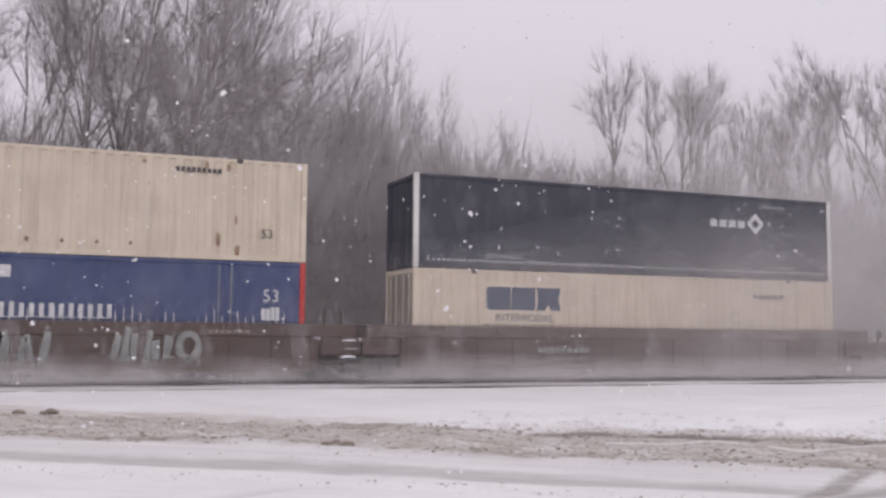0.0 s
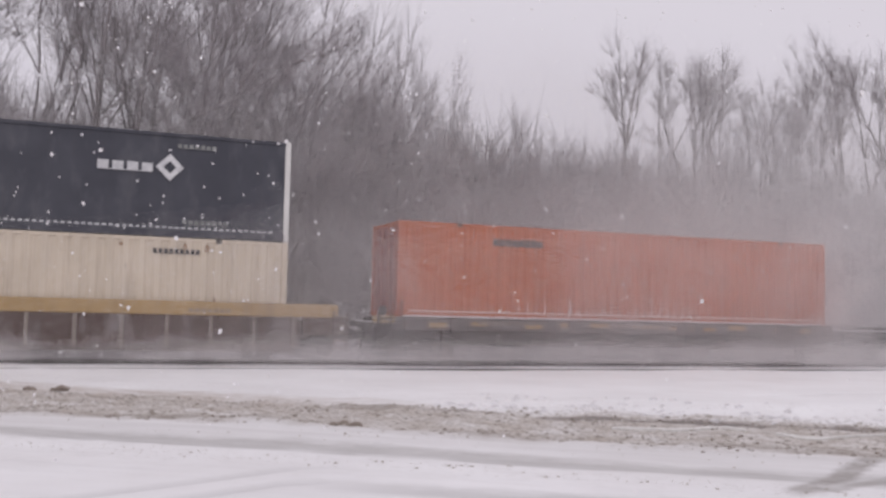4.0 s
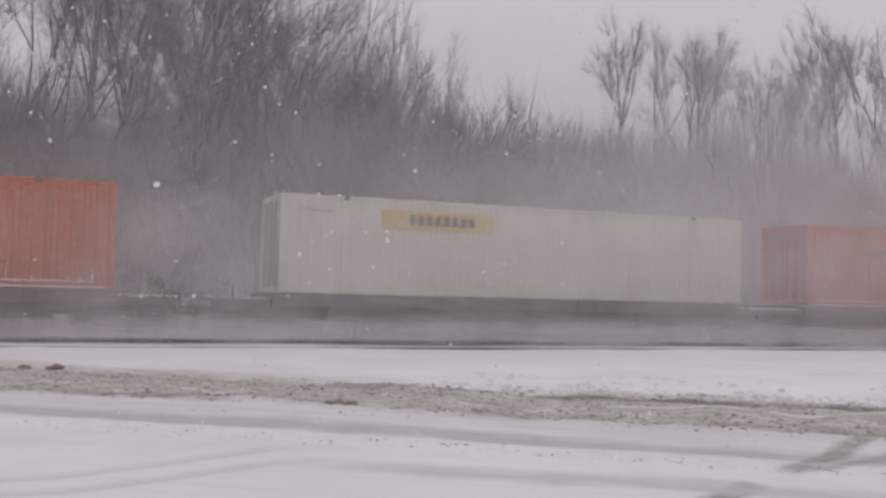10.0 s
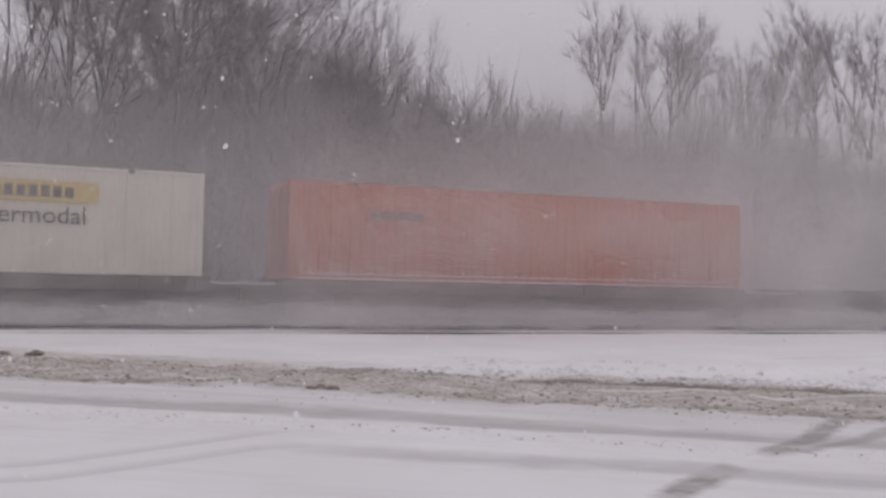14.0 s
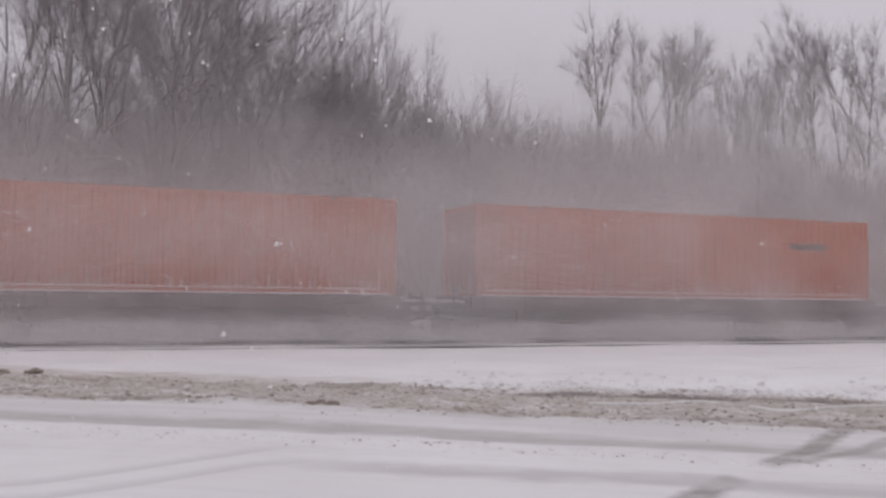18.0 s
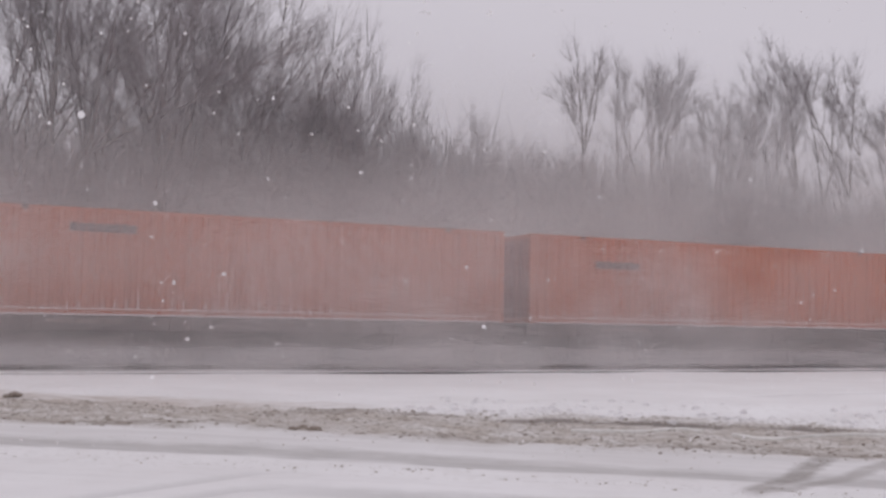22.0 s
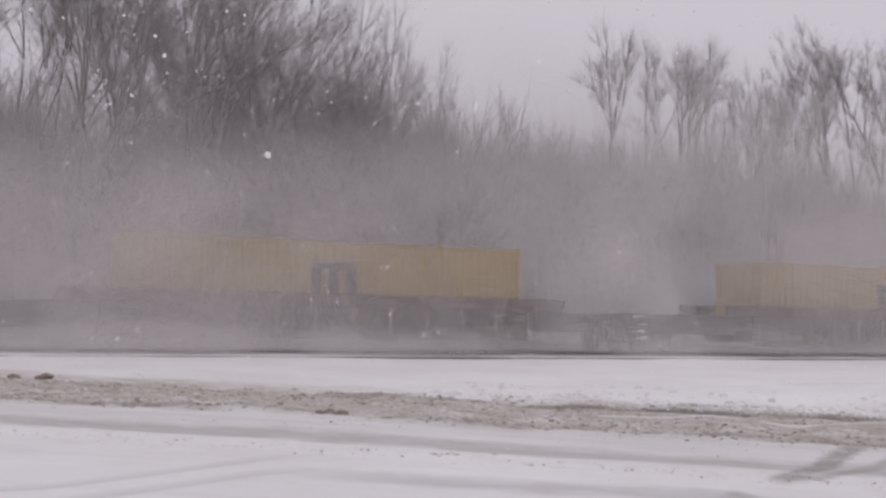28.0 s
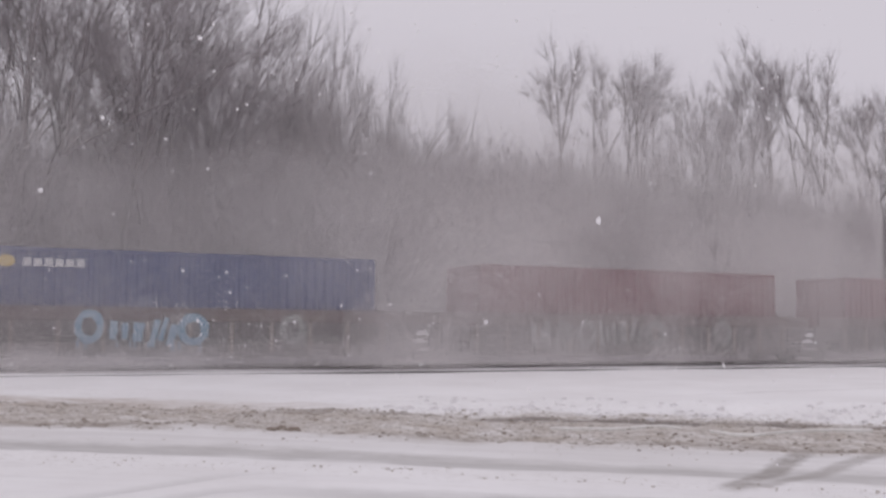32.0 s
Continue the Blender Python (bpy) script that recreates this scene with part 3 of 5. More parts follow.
def grow(seed, height, bare=0.4, depth=6, fan=0.45, rise=0.25, thick=0.010, stems=1, open_=0.16, lean=0.0, twigs=6, shoots=4, fine=2, hair=0.006, first=0.34, keep=0.84, many=0.22):
    """A bare winter tree as tapered polylines: a list of (points, radii, level). The stem forks again and again into a rounded crown of fine twigs."""
    rnd = random.Random(seed)
    out = []

    def aside(d, angle):
        """A direction turned from d by an angle, to a random side, drawn upwards."""
        q = Vector((rnd.gauss(0, 1), rnd.gauss(0, 1), rnd.gauss(0, 0.6)))
        q = (q - d * q.dot(d)).normalized()
        v = d * math.cos(angle) + q * math.sin(angle)
        return (v + Vector((lean * 0.10, 0, rise))).normalized()

    def limb(p, d, length, r, r_end, level, count, wander):
        pts, rad = [p], [r]
        for i in range(count):
            d = Vector((d.x + rnd.gauss(0, wander), d.y + rnd.gauss(0, wander), d.z + rnd.gauss(0, wander * 0.5))).normalized()
            p = p + d * (length / count)
            pts.append(p)
            rad.append(r + (r_end - r) * (i + 1) / count)
        out.append((pts, rad, level))
        return pts, d

    def twig(p, d, length, level, more):
        length *= rnd.uniform(0.6, 1.35)
        pts, d = limb(p, aside(d, rnd.uniform(0.25, 0.85)), length, hair * (1.25 if more else 1), 0.002, level, 2 if more else 1, 0.08)
        for k in range(more):
            twig(pts[0].lerp(pts[-1], rnd.uniform(0.25, 0.8)), d, length * 0.6, level, 0)

    def branch(p, d, length, r, level):
        last = level >= depth
        pts, d = limb(p, d, length, r, max(0.004, r * (0.3 if last else 0.74)), level, 2 if level > 3 else 3, 0.06)
        for k in range(twigs if last else (shoots if level > 1 else 0)):
            f = rnd.uniform(0.15, 1.0)
            i = min(int(f * (len(pts) - 1)), len(pts) - 2)
            q = pts[i].lerp(pts[i + 1], f * (len(pts) - 1) - i)
            twig(q, d, length * (1.0 if last else 1.1), depth + 1, 0 if last else fine)
        if last:
            return
        number = 3 if rnd.random() < (max(0.6, many + 0.2) if level < 2 else many) else 2
        for k in range(number):
            main = k == 0
            angle = fan * (rnd.uniform(0.08, 0.32) if main else rnd.uniform(0.75, 1.25))
            branch(pts[-1], aside(d, angle), length * keep * (rnd.uniform(0.95, 1.1) if main else rnd.uniform(0.66, 0.95)), r * (0.76 if main else 0.5), level + 1)

    for s in range(stems):
        a = 2 * math.pi * s / max(stems, 1) + rnd.random()
        lay = open_ if stems > 1 else 0.0
        tip = Vector((lean + lay * math.cos(a), lay * math.sin(a), 1)).normalized()
        tall = height * rnd.uniform(0.85, 1.0)
        r = height * thick / stems ** 0.4
        pts, d = limb(Vector((1.2 * lay * math.cos(a), 1.2 * lay * math.sin(a), -0.3)), tip, tall * bare * rnd.uniform(0.8, 1.1), r, r * 0.72, 0, 5, 0.03)
        branch(pts[-1], d, tall * (1 - bare) * first * 0.8, r * 0.7, 1)
        branch(pts[-1], aside(d, fan), tall * (1 - bare) * first * 0.8, r * 0.6, 1)
        for k in range(2):
            branch(pts[3 + k], aside(d, fan * 1.1), tall * (1 - bare) * first * 0.6, r * 0.4, 3)
    top = sorted(p.z for pts, rad, level in out for p in pts[-1:])[-4]
    k = height / top
    return [([p * k for p in pts], rad, level) for pts, rad, level in out]


def tubes(name, limbs, material):
    """Tapered tubes round polylines, each running out to a point, joined in one mesh."""
    verts, faces, k = [], [], 0
    for pts, rad, level in limbs:
        sides = 6 if level == 0 else (4 if level < 3 else 3)
        n = len(pts) - 1
        P = np.array([tuple(p) for p in pts])
        T = np.gradient(P, axis=0)
        T /= np.linalg.norm(T, axis=1, keepdims=True) + 1e-9
        S = np.cross(T, np.array((0.31, 0.95, 0.05)))
        S /= np.linalg.norm(S, axis=1, keepdims=True) + 1e-9
        U = np.cross(S, T)
        a = np.arange(sides) * 2 * math.pi / sides
        ring = P[:n, None] + np.array(rad)[:n, None, None] * (np.cos(a)[None, :, None] * S[:n, None] + np.sin(a)[None, :, None] * U[:n, None])
        verts += [ring.reshape(-1, 3), P[-1:]]
        e, nxt = np.arange(sides), (np.arange(sides) + 1) % sides
        if n > 1:
            i = (np.arange(n - 1)[:, None] * sides + e).ravel()
            j = (np.arange(n - 1)[:, None] * sides + nxt).ravel()
            faces += [np.stack([i, j, j + sides], 1) + k, np.stack([i, j + sides, i + sides], 1) + k]
        faces.append(np.stack([(n - 1) * sides + e, (n - 1) * sides + nxt, np.full(sides, n * sides)], 1) + k)
        k += n * sides + 1
    return smooth(raw_mesh(name, np.concatenate(verts), np.concatenate(faces), material))


def tree(name, label, seed, group="", **shape):
    ob = new(name)
    limbs = grow(seed, **shape)
    part("trunk", tubes("trunk", [l for l in limbs if l[2] <= 2], M["bark"]), M["bark"], ob)
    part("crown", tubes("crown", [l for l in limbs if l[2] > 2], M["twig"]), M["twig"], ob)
    return tagged(ob, label, "tree", group or "trees of the wood")


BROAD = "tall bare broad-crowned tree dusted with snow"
SLIM = "tall slim bare tree with upswept limbs"
THIN = "bare young tree in the thicket behind the track"
kinds = {
    "broad_a": tree("bare_tree", BROAD, 11, height=15.0, bare=0.28, depth=6, fan=0.56, rise=0.12, thick=0.0105, twigs=10, shoots=6, fine=2, hair=0.0042),
    "broad_b": tree("bare_tree", BROAD, 12, height=15.0, bare=0.30, depth=5, fan=0.56, rise=0.12, thick=0.0105, stems=2, open_=0.14, twigs=10, shoots=6, fine=2, hair=0.0042),
    "broad_c": tree("bare_tree", BROAD, 13, height=15.0, bare=0.32, depth=5, fan=0.54, rise=0.13, thick=0.0105, stems=3, open_=0.16, twigs=11, shoots=7, fine=2, hair=0.0042),
    "fan": tree("bare_tree", "bare tree with limbs sweeping out to one side", 14, height=15.0, bare=0.18, depth=6, fan=0.46, rise=0.12, lean=0.2, thick=0.011, twigs=10, shoots=6, fine=2, hair=0.0042),
    "slim_a": tree("bare_tree", SLIM, 35, height=20.0, bare=0.54, depth=5, fan=0.5, rise=0.12, thick=0.0105, twigs=9, shoots=7, fine=2, hair=0.0055, keep=0.78, first=0.42, many=0.6),
    "slim_b": tree("bare_tree", SLIM, 16, height=20.0, bare=0.55, depth=5, fan=0.5, rise=0.12, thick=0.0105, stems=2, open_=0.12, twigs=8, shoots=6, fine=2, hair=0.0055, keep=0.78, first=0.42, many=0.45),
    "slim_c": tree("bare_tree", SLIM, 18, height=20.0, bare=0.50, depth=5, fan=0.52, rise=0.11, thick=0.0105, stems=3, open_=0.15, twigs=8, shoots=5, fine=2, hair=0.0055, keep=0.78, first=0.40, many=0.4),
    "thin_a": tree("young_tree", THIN, 21, "thicket", height=8.0, bare=0.14, depth=4, fan=0.42, rise=0.22, thick=0.006, stems=5, open_=0.22, twigs=6, shoots=5, fine=0, hair=0.009),
    "thin_b": tree("young_tree", THIN, 22, "thicket", height=8.0, bare=0.12, depth=4, fan=0.46, rise=0.18, thick=0.006, stems=5, open_=0.26, twigs=6, shoots=5, fine=0, hair=0.009),
    "thin_c": tree("young_tree", THIN, 23, "thicket", height=8.0, bare=0.18, depth=4, fan=0.40, rise=0.25, thick=0.006, stems=4, open_=0.18, twigs=6, shoots=5, fine=0, hair=0.009),
}
FULL = {k: (20.0 if k.startswith("slim") else 8.0 if k.startswith("thin") else 15.0) for k in kinds}
PLACED = set()


def plant(kind, x, y, height, turn, slender=1.0):
    """Plants a tree of a kind: the first is the model itself, the others are copies."""
    z = float(ground_height(np.array(x), np.array(y)))
    k = (height + 0.9) / FULL[kind] * (1 if kind.startswith("thin") else 1.13) 
    m = pose(x, y, z, 0, 0, turn)
    src = kinds[kind]
    if kind in PLACED:
        ob = copy_thing(src, m)
    else:
        PLACED.add(kind)
        ob = src
        ob.matrix_basis = m
    ob.scale = (k * slender, k * slender, k)


# big trees: kind, way (x over y), distance, height, turn, and how slender
for kind, way, dist, height, turn, *slender in (
        ("broad_b", -0.17, 43, 17.5, 30), ("broad_a", -0.10, 43, 16.5, 200), ("broad_c", -0.01, 44, 18.0, 80), ("broad_a", 0.045, 41, 18.0, 310),
        ("broad_b", 0.075, 45, 18.5, 150), ("broad_c", 0.115, 42, 17.5, 20), ("broad_a", 0.145, 46, 18.0, 95), ("fan", 0.15, 42, 15.6, 355),
        ("broad_b", 0.18, 46, 16.2, 260), ("fan", 0.225, 43.5, 15.8, 10), ("slim_b", 0.265, 50, 12.5, 140), ("slim_a", 0.305, 52, 12.0, 20), ("broad_b", 0.19, 54, 16.5, 300), ("broad_b", 0.26, 51, 15.6, 60),
        ("broad_b", 0.335, 50, 16.2, 40, 0.62), ("broad_a", 0.385, 52, 15.2, 140, 0.6), ("slim_c", 0.36, 54, 12.6, 200, 0.96), ("slim_a", 0.425, 55, 12.0, 80, 0.80),
        ("slim_a", 0.483, 60, 15.2, 170, 0.35), ("slim_c", 0.535, 60, 13.0, 20, 1.00),
        ("slim_a", 0.607, 63, 20.3, 0, 0.88), ("slim_b", 0.685, 64, 20.5, 110, 0.80), ("slim_a", 0.715, 65, 19.6, 240, 0.72), ("slim_c", 0.756, 64, 21.2, 300, 0.80),
        ("slim_b", 0.81, 64, 18.8, 200, 0.96), ("slim_c", 0.84, 66, 15.5, 330, 0.80),
        ("slim_a", 0.882, 66, 21.5, 60, 0.45), ("slim_c", 0.905, 66, 24.0, 45, 0.72), ("slim_a", 0.94, 67, 24.0, 190, 0.72), ("slim_b", 1.0, 67, 23.8, 250, 0.80),
        ("thin_c", 0.32, 50, 15.4, 100), ("thin_a", 0.352, 50, 15.2, 220), ("thin_b", 0.385, 51, 14.4, 340), ("thin_a", 0.415, 52, 13.4, 60),
        ("thin_a", 0.515, 58, 14.5, 30), ("thin_b", 0.545, 58, 15.5, 80), ("thin_c", 0.575, 59, 14.2, 190), ("thin_b", 0.645, 62, 13.8, 250),
        ("thin_c", 0.675, 63, 17.0, 10), ("thin_a", 0.705, 62, 16.5, 70), ("thin_b", 0.735, 63, 17.5, 130), ("thin_a", 0.765, 62, 17.0, 300), ("thin_c", 0.79, 63, 17.5, 210), ("thin_b", 0.815, 62, 16.0, 40),
        ("thin_a", 0.84, 62, 14.0, 160), ("thin_c", 0.92, 64, 15.0, 20), ("thin_b", 0.955, 64, 16.0, 260), ("thin_a", 1.0, 64, 15.5, 330),
        ("slim_c", 1.07, 66, 20.8, 10, 0.96), ("slim_a", 1.11, 68, 22.0, 90, 0.96), ("slim_b", 1.16, 70, 23.0, 30, 0.96), ("slim_c", 1.22, 72, 23.5, 160, 0.96), ("slim_a", 1.28, 72, 22, 300, 0.96)):
    plant(kind, way * dist, dist, height, turn, *slender)

# the thicket, rank behind rank
rnd = random.Random(77)
for dist, low, high, gap, start_, stop in ((37.5, 5.0, 8.0, 2.3, -0.2, 1.25), (41, 7.0, 10.5, 2.2, -0.2, 1.2), (44, 8.5, 11.5, 2.0, -0.18, 0.3), (48, 10.0, 13.5, 2.1, -0.18, 0.36), (52, 12.0, 15.0, 2.3, -0.12, 0.33), (50, 11.5, 14.0, 2.0, 0.36, 0.6), (53, 9.5, 12.5, 2.4, 0.32, 1.2), (56, 12.0, 14.8, 2.4, 0.34, 0.59), (60, 10.0, 13.5, 2.6, 0.38, 1.25), (70, 11, 15, 3.2, 0.36, 1.25)):
    x = start_ * dist
    while x < stop * dist:
        plant(rnd.choice(("thin_a", "thin_b", "thin_c")), x + rnd.uniform(-0.7, 0.7), dist + rnd.uniform(-1.6, 1.6), rnd.uniform(low, high), rnd.uniform(0, 360))
        x += gap * rnd.uniform(0.6, 1.4)


def build_undergrowth():
    """Dead stalks and brambles along the foot of the wood."""
    rng = np.random.default_rng(31)
    count = 15000
    x, y = rng.uniform(-8, 72, count), 33.6 + 4.6 * rng.random(count) ** 1.5
    z = ground_height(x, y)
    h = rng.uniform(0.6, 2.3, count) * (0.6 + 0.8 * fractal(x, y, 51, 0.3, 2))
    lx, ly, r = rng.normal(0, 0.28, count) * h, rng.normal(0, 0.2, count) * h, rng.uniform(0.010, 0.022, count)
    v = np.empty((count, 4, 3), np.float32)
    for k in range(3):
        a = k * 2 * math.pi / 3
        v[:, k] = np.stack([x + r * math.cos(a), y + r * math.sin(a), z - 0.05], 1)
    v[:, 3] = np.stack([x + lx, y + ly, z + h], 1)
    q = np.arange(count)[:, None] * 4
    f = np.concatenate([q + np.array([[0, 1, 3]]), q + np.array([[1, 2, 3]]), q + np.array([[2, 0, 3]])])
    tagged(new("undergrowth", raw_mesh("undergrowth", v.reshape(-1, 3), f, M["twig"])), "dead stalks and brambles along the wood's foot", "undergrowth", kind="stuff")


build_undergrowth()

# ---- containers ----
HALF_W = 1.295


def container(name, label, length, height, skin, style, marks=None, rail=None, post=None, ends=None, group="containers on the train"):
    """A freight container, its origin at the middle of its floor."""
    ob = new(name)
    h, mat = length / 2, M[skin]
    rails, posts = M[rail or skin], M[post or skin]
    y = HALF_W
    depth, pitch = {"deep": (0.036, 0.28), "fine": (0.018, 0.20), "flat": (0.006, 1.22), "rib": (0.05, 0.32), "broad": (0.052, 0.42)}[style]
    for side in (-1, 1):
        part("side_panel", Mesh().wave(-h + 0.15, h - 0.15, side * (y - 0.045), 0.16, height - 0.1, depth, pitch, side), mat, ob)
        box_part("bottom_rail", rails, ob, -h + 0.15, h - 0.15, side * y - 0.07 * (side > 0), side * y + 0.07 * (side < 0), 0.0, 0.17)
        box_part("top_rail", rails, ob, -h + 0.15, h - 0.15, side * y - 0.07 * (side > 0), side * y + 0.07 * (side < 0), height - 0.11, height - 0.01)
    for sx in (-1, 1):
        for sy in (-1, 1):
            x0, y0 = sx * h, sy * y
            box_part("corner_post", posts if sy < 0 else mat, ob, min(x0, x0 - sx * 0.16), max(x0, x0 - sx * 0.16), min(y0, y0 - sy * 0.14), max(y0, y0 - sy * 0.14), 0.0, height, c=0.02)
    box_part("roof", mat, ob, -h + 0.1, h - 0.1, -y + 0.07, y - 0.07, height - 0.05, height - 0.012)
    box_part("floor", M["truck"], ob, -h + 0.1, h - 0.1, -y + 0.07, y - 0.07, 0.03, 0.15)
    box_part("header", mat, ob, -h + 0.005, -h + 0.13, -y + 0.14, y - 0.14, height - 0.16, height - 0.02)
    box_part("sill", mat, ob, -h + 0.005, -h + 0.13, -y + 0.14, y - 0.14, 0.0, 0.15)
    part("end_wall", Mesh().box(h - 0.09, h - 0.04, -y + 0.14, y - 0.14, 0.0, height - 0.02), mat, ob)
    for sy in (-1, 1):
        a, b = sorted((0.012 * sy, (y - 0.15) * sy))
        # ends: door skin; on cream and orange boxes a darker one holds the shade
        door = box_part("door", M[ends or skin], ob, -h + 0.03, -h + 0.08, a, b, 0.16, height - 0.17)
        for k in (0.28, 0.75):
            yy = sy * (y - 0.15) * k
            part("lock_rod", Mesh().box(-h + 0.004, -h + 0.029, yy - 0.016, yy + 0.016, 0.1, height - 0.1), mat, door)
    if style != "flat" and length > 13:
        for x in (-6.1, 6.1):
            box_part("lifting_post", posts, ob, x - 0.11, x + 0.11, -y - 0.004, -y + 0.06, 0.1, height - 0.02)
            box_part("casting", M["truck"], ob, x - 0.09, x + 0.09, -y - 0.008, -y + 0.06, height - 0.14, height - 0.002)
    if marks:
        marks(ob, h, -y - 0.012, height)
    return tagged(ob, label, "container", group)


def crust(ob, h, y, foot, pitch, rise, first, last, seed):
    """Driven snow caught in the foot of the ribs: one ragged edge of streaks."""
    rnd = random.Random(seed)
    v, f, x = [], [], -h + first
    while x < -h + last:
        top = foot + 0.04 + rise * rnd.random() * float(step_up(fractal(np.array(x), np.array(seed * 1.0), 5, 0.16, 2), 0.2, 0.55))
        k = len(v)
        v += [(x - 0.015, y, foot), (x - 0.015, y, foot + 0.03), (x - 0.006, y, top), (x + 0.006, y, top), (x + 0.015, y, foot + 0.03), (x + 0.015, y, foot)]
        if k:
            f.append((k - 1, k, k + 1, k - 2))
        f.append((k, k + 5, k + 4, k + 3, k + 2, k + 1))
        x += pitch
    m = Mesh()
    m.v, m.f = v, f
    part("snow_crust", m, M["snowcap"], ob, "driven snow caught along the ribs")


def dark_box_marks(ob, h, y, height):
    """White ring emblem and name bars, a row of rivets along the foot, small codes."""
    part("name_mark", bars(-h + 10.85, -h + 12.4, 1.76, 2.02, y, 4, 0.25, 3), M["mark_white"], ob, "row of plain white bars")
    ring = Mesh()
    cx, cz = -h + 12.76, 1.92
    q = [(cx + r * math.cos(2 * math.pi * i / 4), y - 0.004, cz + r * math.sin(2 * math.pi * i / 4)) for r in (0.17, 0.38) for i in range(4)]
    ring.add(q, [(i, 4 + i, 4 + (i + 1) % 4, (i + 1) % 4) for i in range(4)])
    part("emblem_ring", ring, M["mark_white"], ob, "white diamond-shaped ring")
    part("rivet_strip", bars(-h + 0.4, h - 0.4, 0.225, 0.285, y - 0.002, 88, 0.45, 2), M["mark_white"], ob)
    part("code_mark", bars(-h + 2.4, -h + 3.7, 0.36, 0.5, y, 9, 0.3, 5), M["tag_pale"], ob)
    part("code_mark", bars(h - 3.2, h - 2.1, height - 0.42, height - 0.3, y, 7, 0.3, 6), M["tag_pale"], ob)
    part("code_mark", bars(h - 3.0, h - 1.7, 0.36, 0.48, y, 8, 0.3, 7), M["tag_pale"], ob)
    box_part("foot_rail", M["navy"], ob, -h + 0.15, h - 0.15, y + 0.001, y + 0.012, 0.0, 0.2, c=0.003)


def placard_box_marks(ob, h, y, height):
    dark_box_marks(ob, h, y, height)
    dx = -h + 8.12
    part("placard", Mesh().add([(dx, y - 0.004, 1.85), (dx + 0.22, y - 0.004, 2.06), (dx, y - 0.004, 2.27), (dx - 0.22, y - 0.004, 2.06)], [(0, 1, 2, 3)]), M["mark_white"], ob, "pale diamond placard")


def cream_big_marks(ob, h, y, height, ink="mark_blue", patched=True):
    box_part("panel", M["cream"], ob, -h + 2.25, -h + 5.15, y - 0.002, y + 0.02, 1.2, 2.5, c=0.003)
    x, z0 = -h + 2.4, 1.65
    shapes = ([(0.08, 0), (0.84, 0), (0.84, 0.72), (0.08, 0.72), (0, 0.62), (0, 0.1)],
              [(0, 0), (0.78, 0), (0.84, 0.1), (0.84, 0.72), (0.06, 0.72), (0, 0.62)],
              [(0, 0), (0.3, 0), (0.43, 0.17), (0.56, 0), (0.88, 0), (0.8, 0.36), (0.88, 0.72), (0, 0.72), (0.08, 0.36)])
    for k, shape in enumerate(shapes):
        part("emblem_block", Mesh().add([(x + k * 0.87 + a, y - 0.006, z0 + c) for a, c in shape], [tuple(range(len(shape)))]), M[ink], ob, "large plain blue shape")
    lettering("INTERMODAL", 0.33, M["mark_dark"], ob, -h + 3.73, y - 0.004, 1.3)
    if patched:
        box_part("patch", M["ochre"], ob, -h + 5.4, -h + 7.3, y - 0.003, y + 0.02, 1.85, 2.72, c=0.003)
    part("code_mark", bars(h - 3.5, h - 2.2, 2.2, 2.36, y, 8, 0.3, 8), M["mark_dark"], ob)


def cream_plain_marks(ob, h, y, height):
    part("code_mark", bars(-h + 12.4, -h + 13.7, height - 0.46, height - 0.32, y, 9, 0.3, 4), M["mark_dark"], ob)
    lettering("53", 0.36, M["mark_dark"], ob, -h + 15.0, y, 0.66)
    rnd = random.Random(8)
    for x, z, w, t in [(-h + 0.7 + 0.44 * k, 0.3, 0.07, rnd.uniform(0.06, 0.2)) for k in range(2, 26, 2)] + [(h - 2.55, 0.36, 0.05, 0.42), (h - 2.0, 0.12, 0.11, 0.32), (h - 2.05, 1.0, 0.05, 0.28), (h - 2.9, 2.55, 0.08, 0.2), (h - 2.3, 2.5, 0.09, 0.24), (h - 4.6, 2.6, 0.07, 0.12)]:
        r = [(x + w * rnd.uniform(0.5, 1) * math.cos(k * math.pi / 4), y - 0.003, z + t / 2 + t / 2 * math.sin(k * math.pi / 4)) for k in range(8)]
        part("rust_streak", Mesh().add(r, [tuple(range(8))]), M["rust"], ob)


def blue_marks(ob, h, y, height):
    part("name_mark", bars(-h + 5.2, -h + 7.1, 1.22, 1.6, y, 6, 0.42, 2), M["mark_dull_orange"], ob, "row of dull orange bars")
    part("name_mark", bars(-h + 7.3, -h + 10.95, 1.22, 1.62, y, 15, 0.5, 6), M["mark_white"], ob, "row of white bars")
    lettering("53", 0.5, M["mark_white"], ob, -h + 15.15, y, 1.75)
    part("code_mark", bars(-h + 14.88, -h + 15.42, 1.22, 1.6, y, 4, 0.12, 2), M["mark_white"], ob)
    box_part("placard", M["mark_white"], ob, -h + 7.88, -h + 8.28, y - 0.006, y + 0.004, 2.26, 2.58, c=0.002)
    oval = [(-h + 3.15 + 0.72 * math.cos(k * math.pi / 12), y - 0.004, 1.87 + 0.3 * math.sin(k * math.pi / 12)) for k in range(24)]
    part("emblem", Mesh().add(oval, [tuple(range(24))]), M["tag_pale"], ob, "pale oval emblem")
    for x in (h - 2.5, h - 2.15):
        box_part("stripe", M["tag_pale"], ob, x, x + 0.03, y - 0.004, y + 0.004, 0.2, height - 0.15, c=0.001)
    crust(ob, h, y - 0.002, 1.0, 0.22, 0.6, 0.8, 15.6, 12)


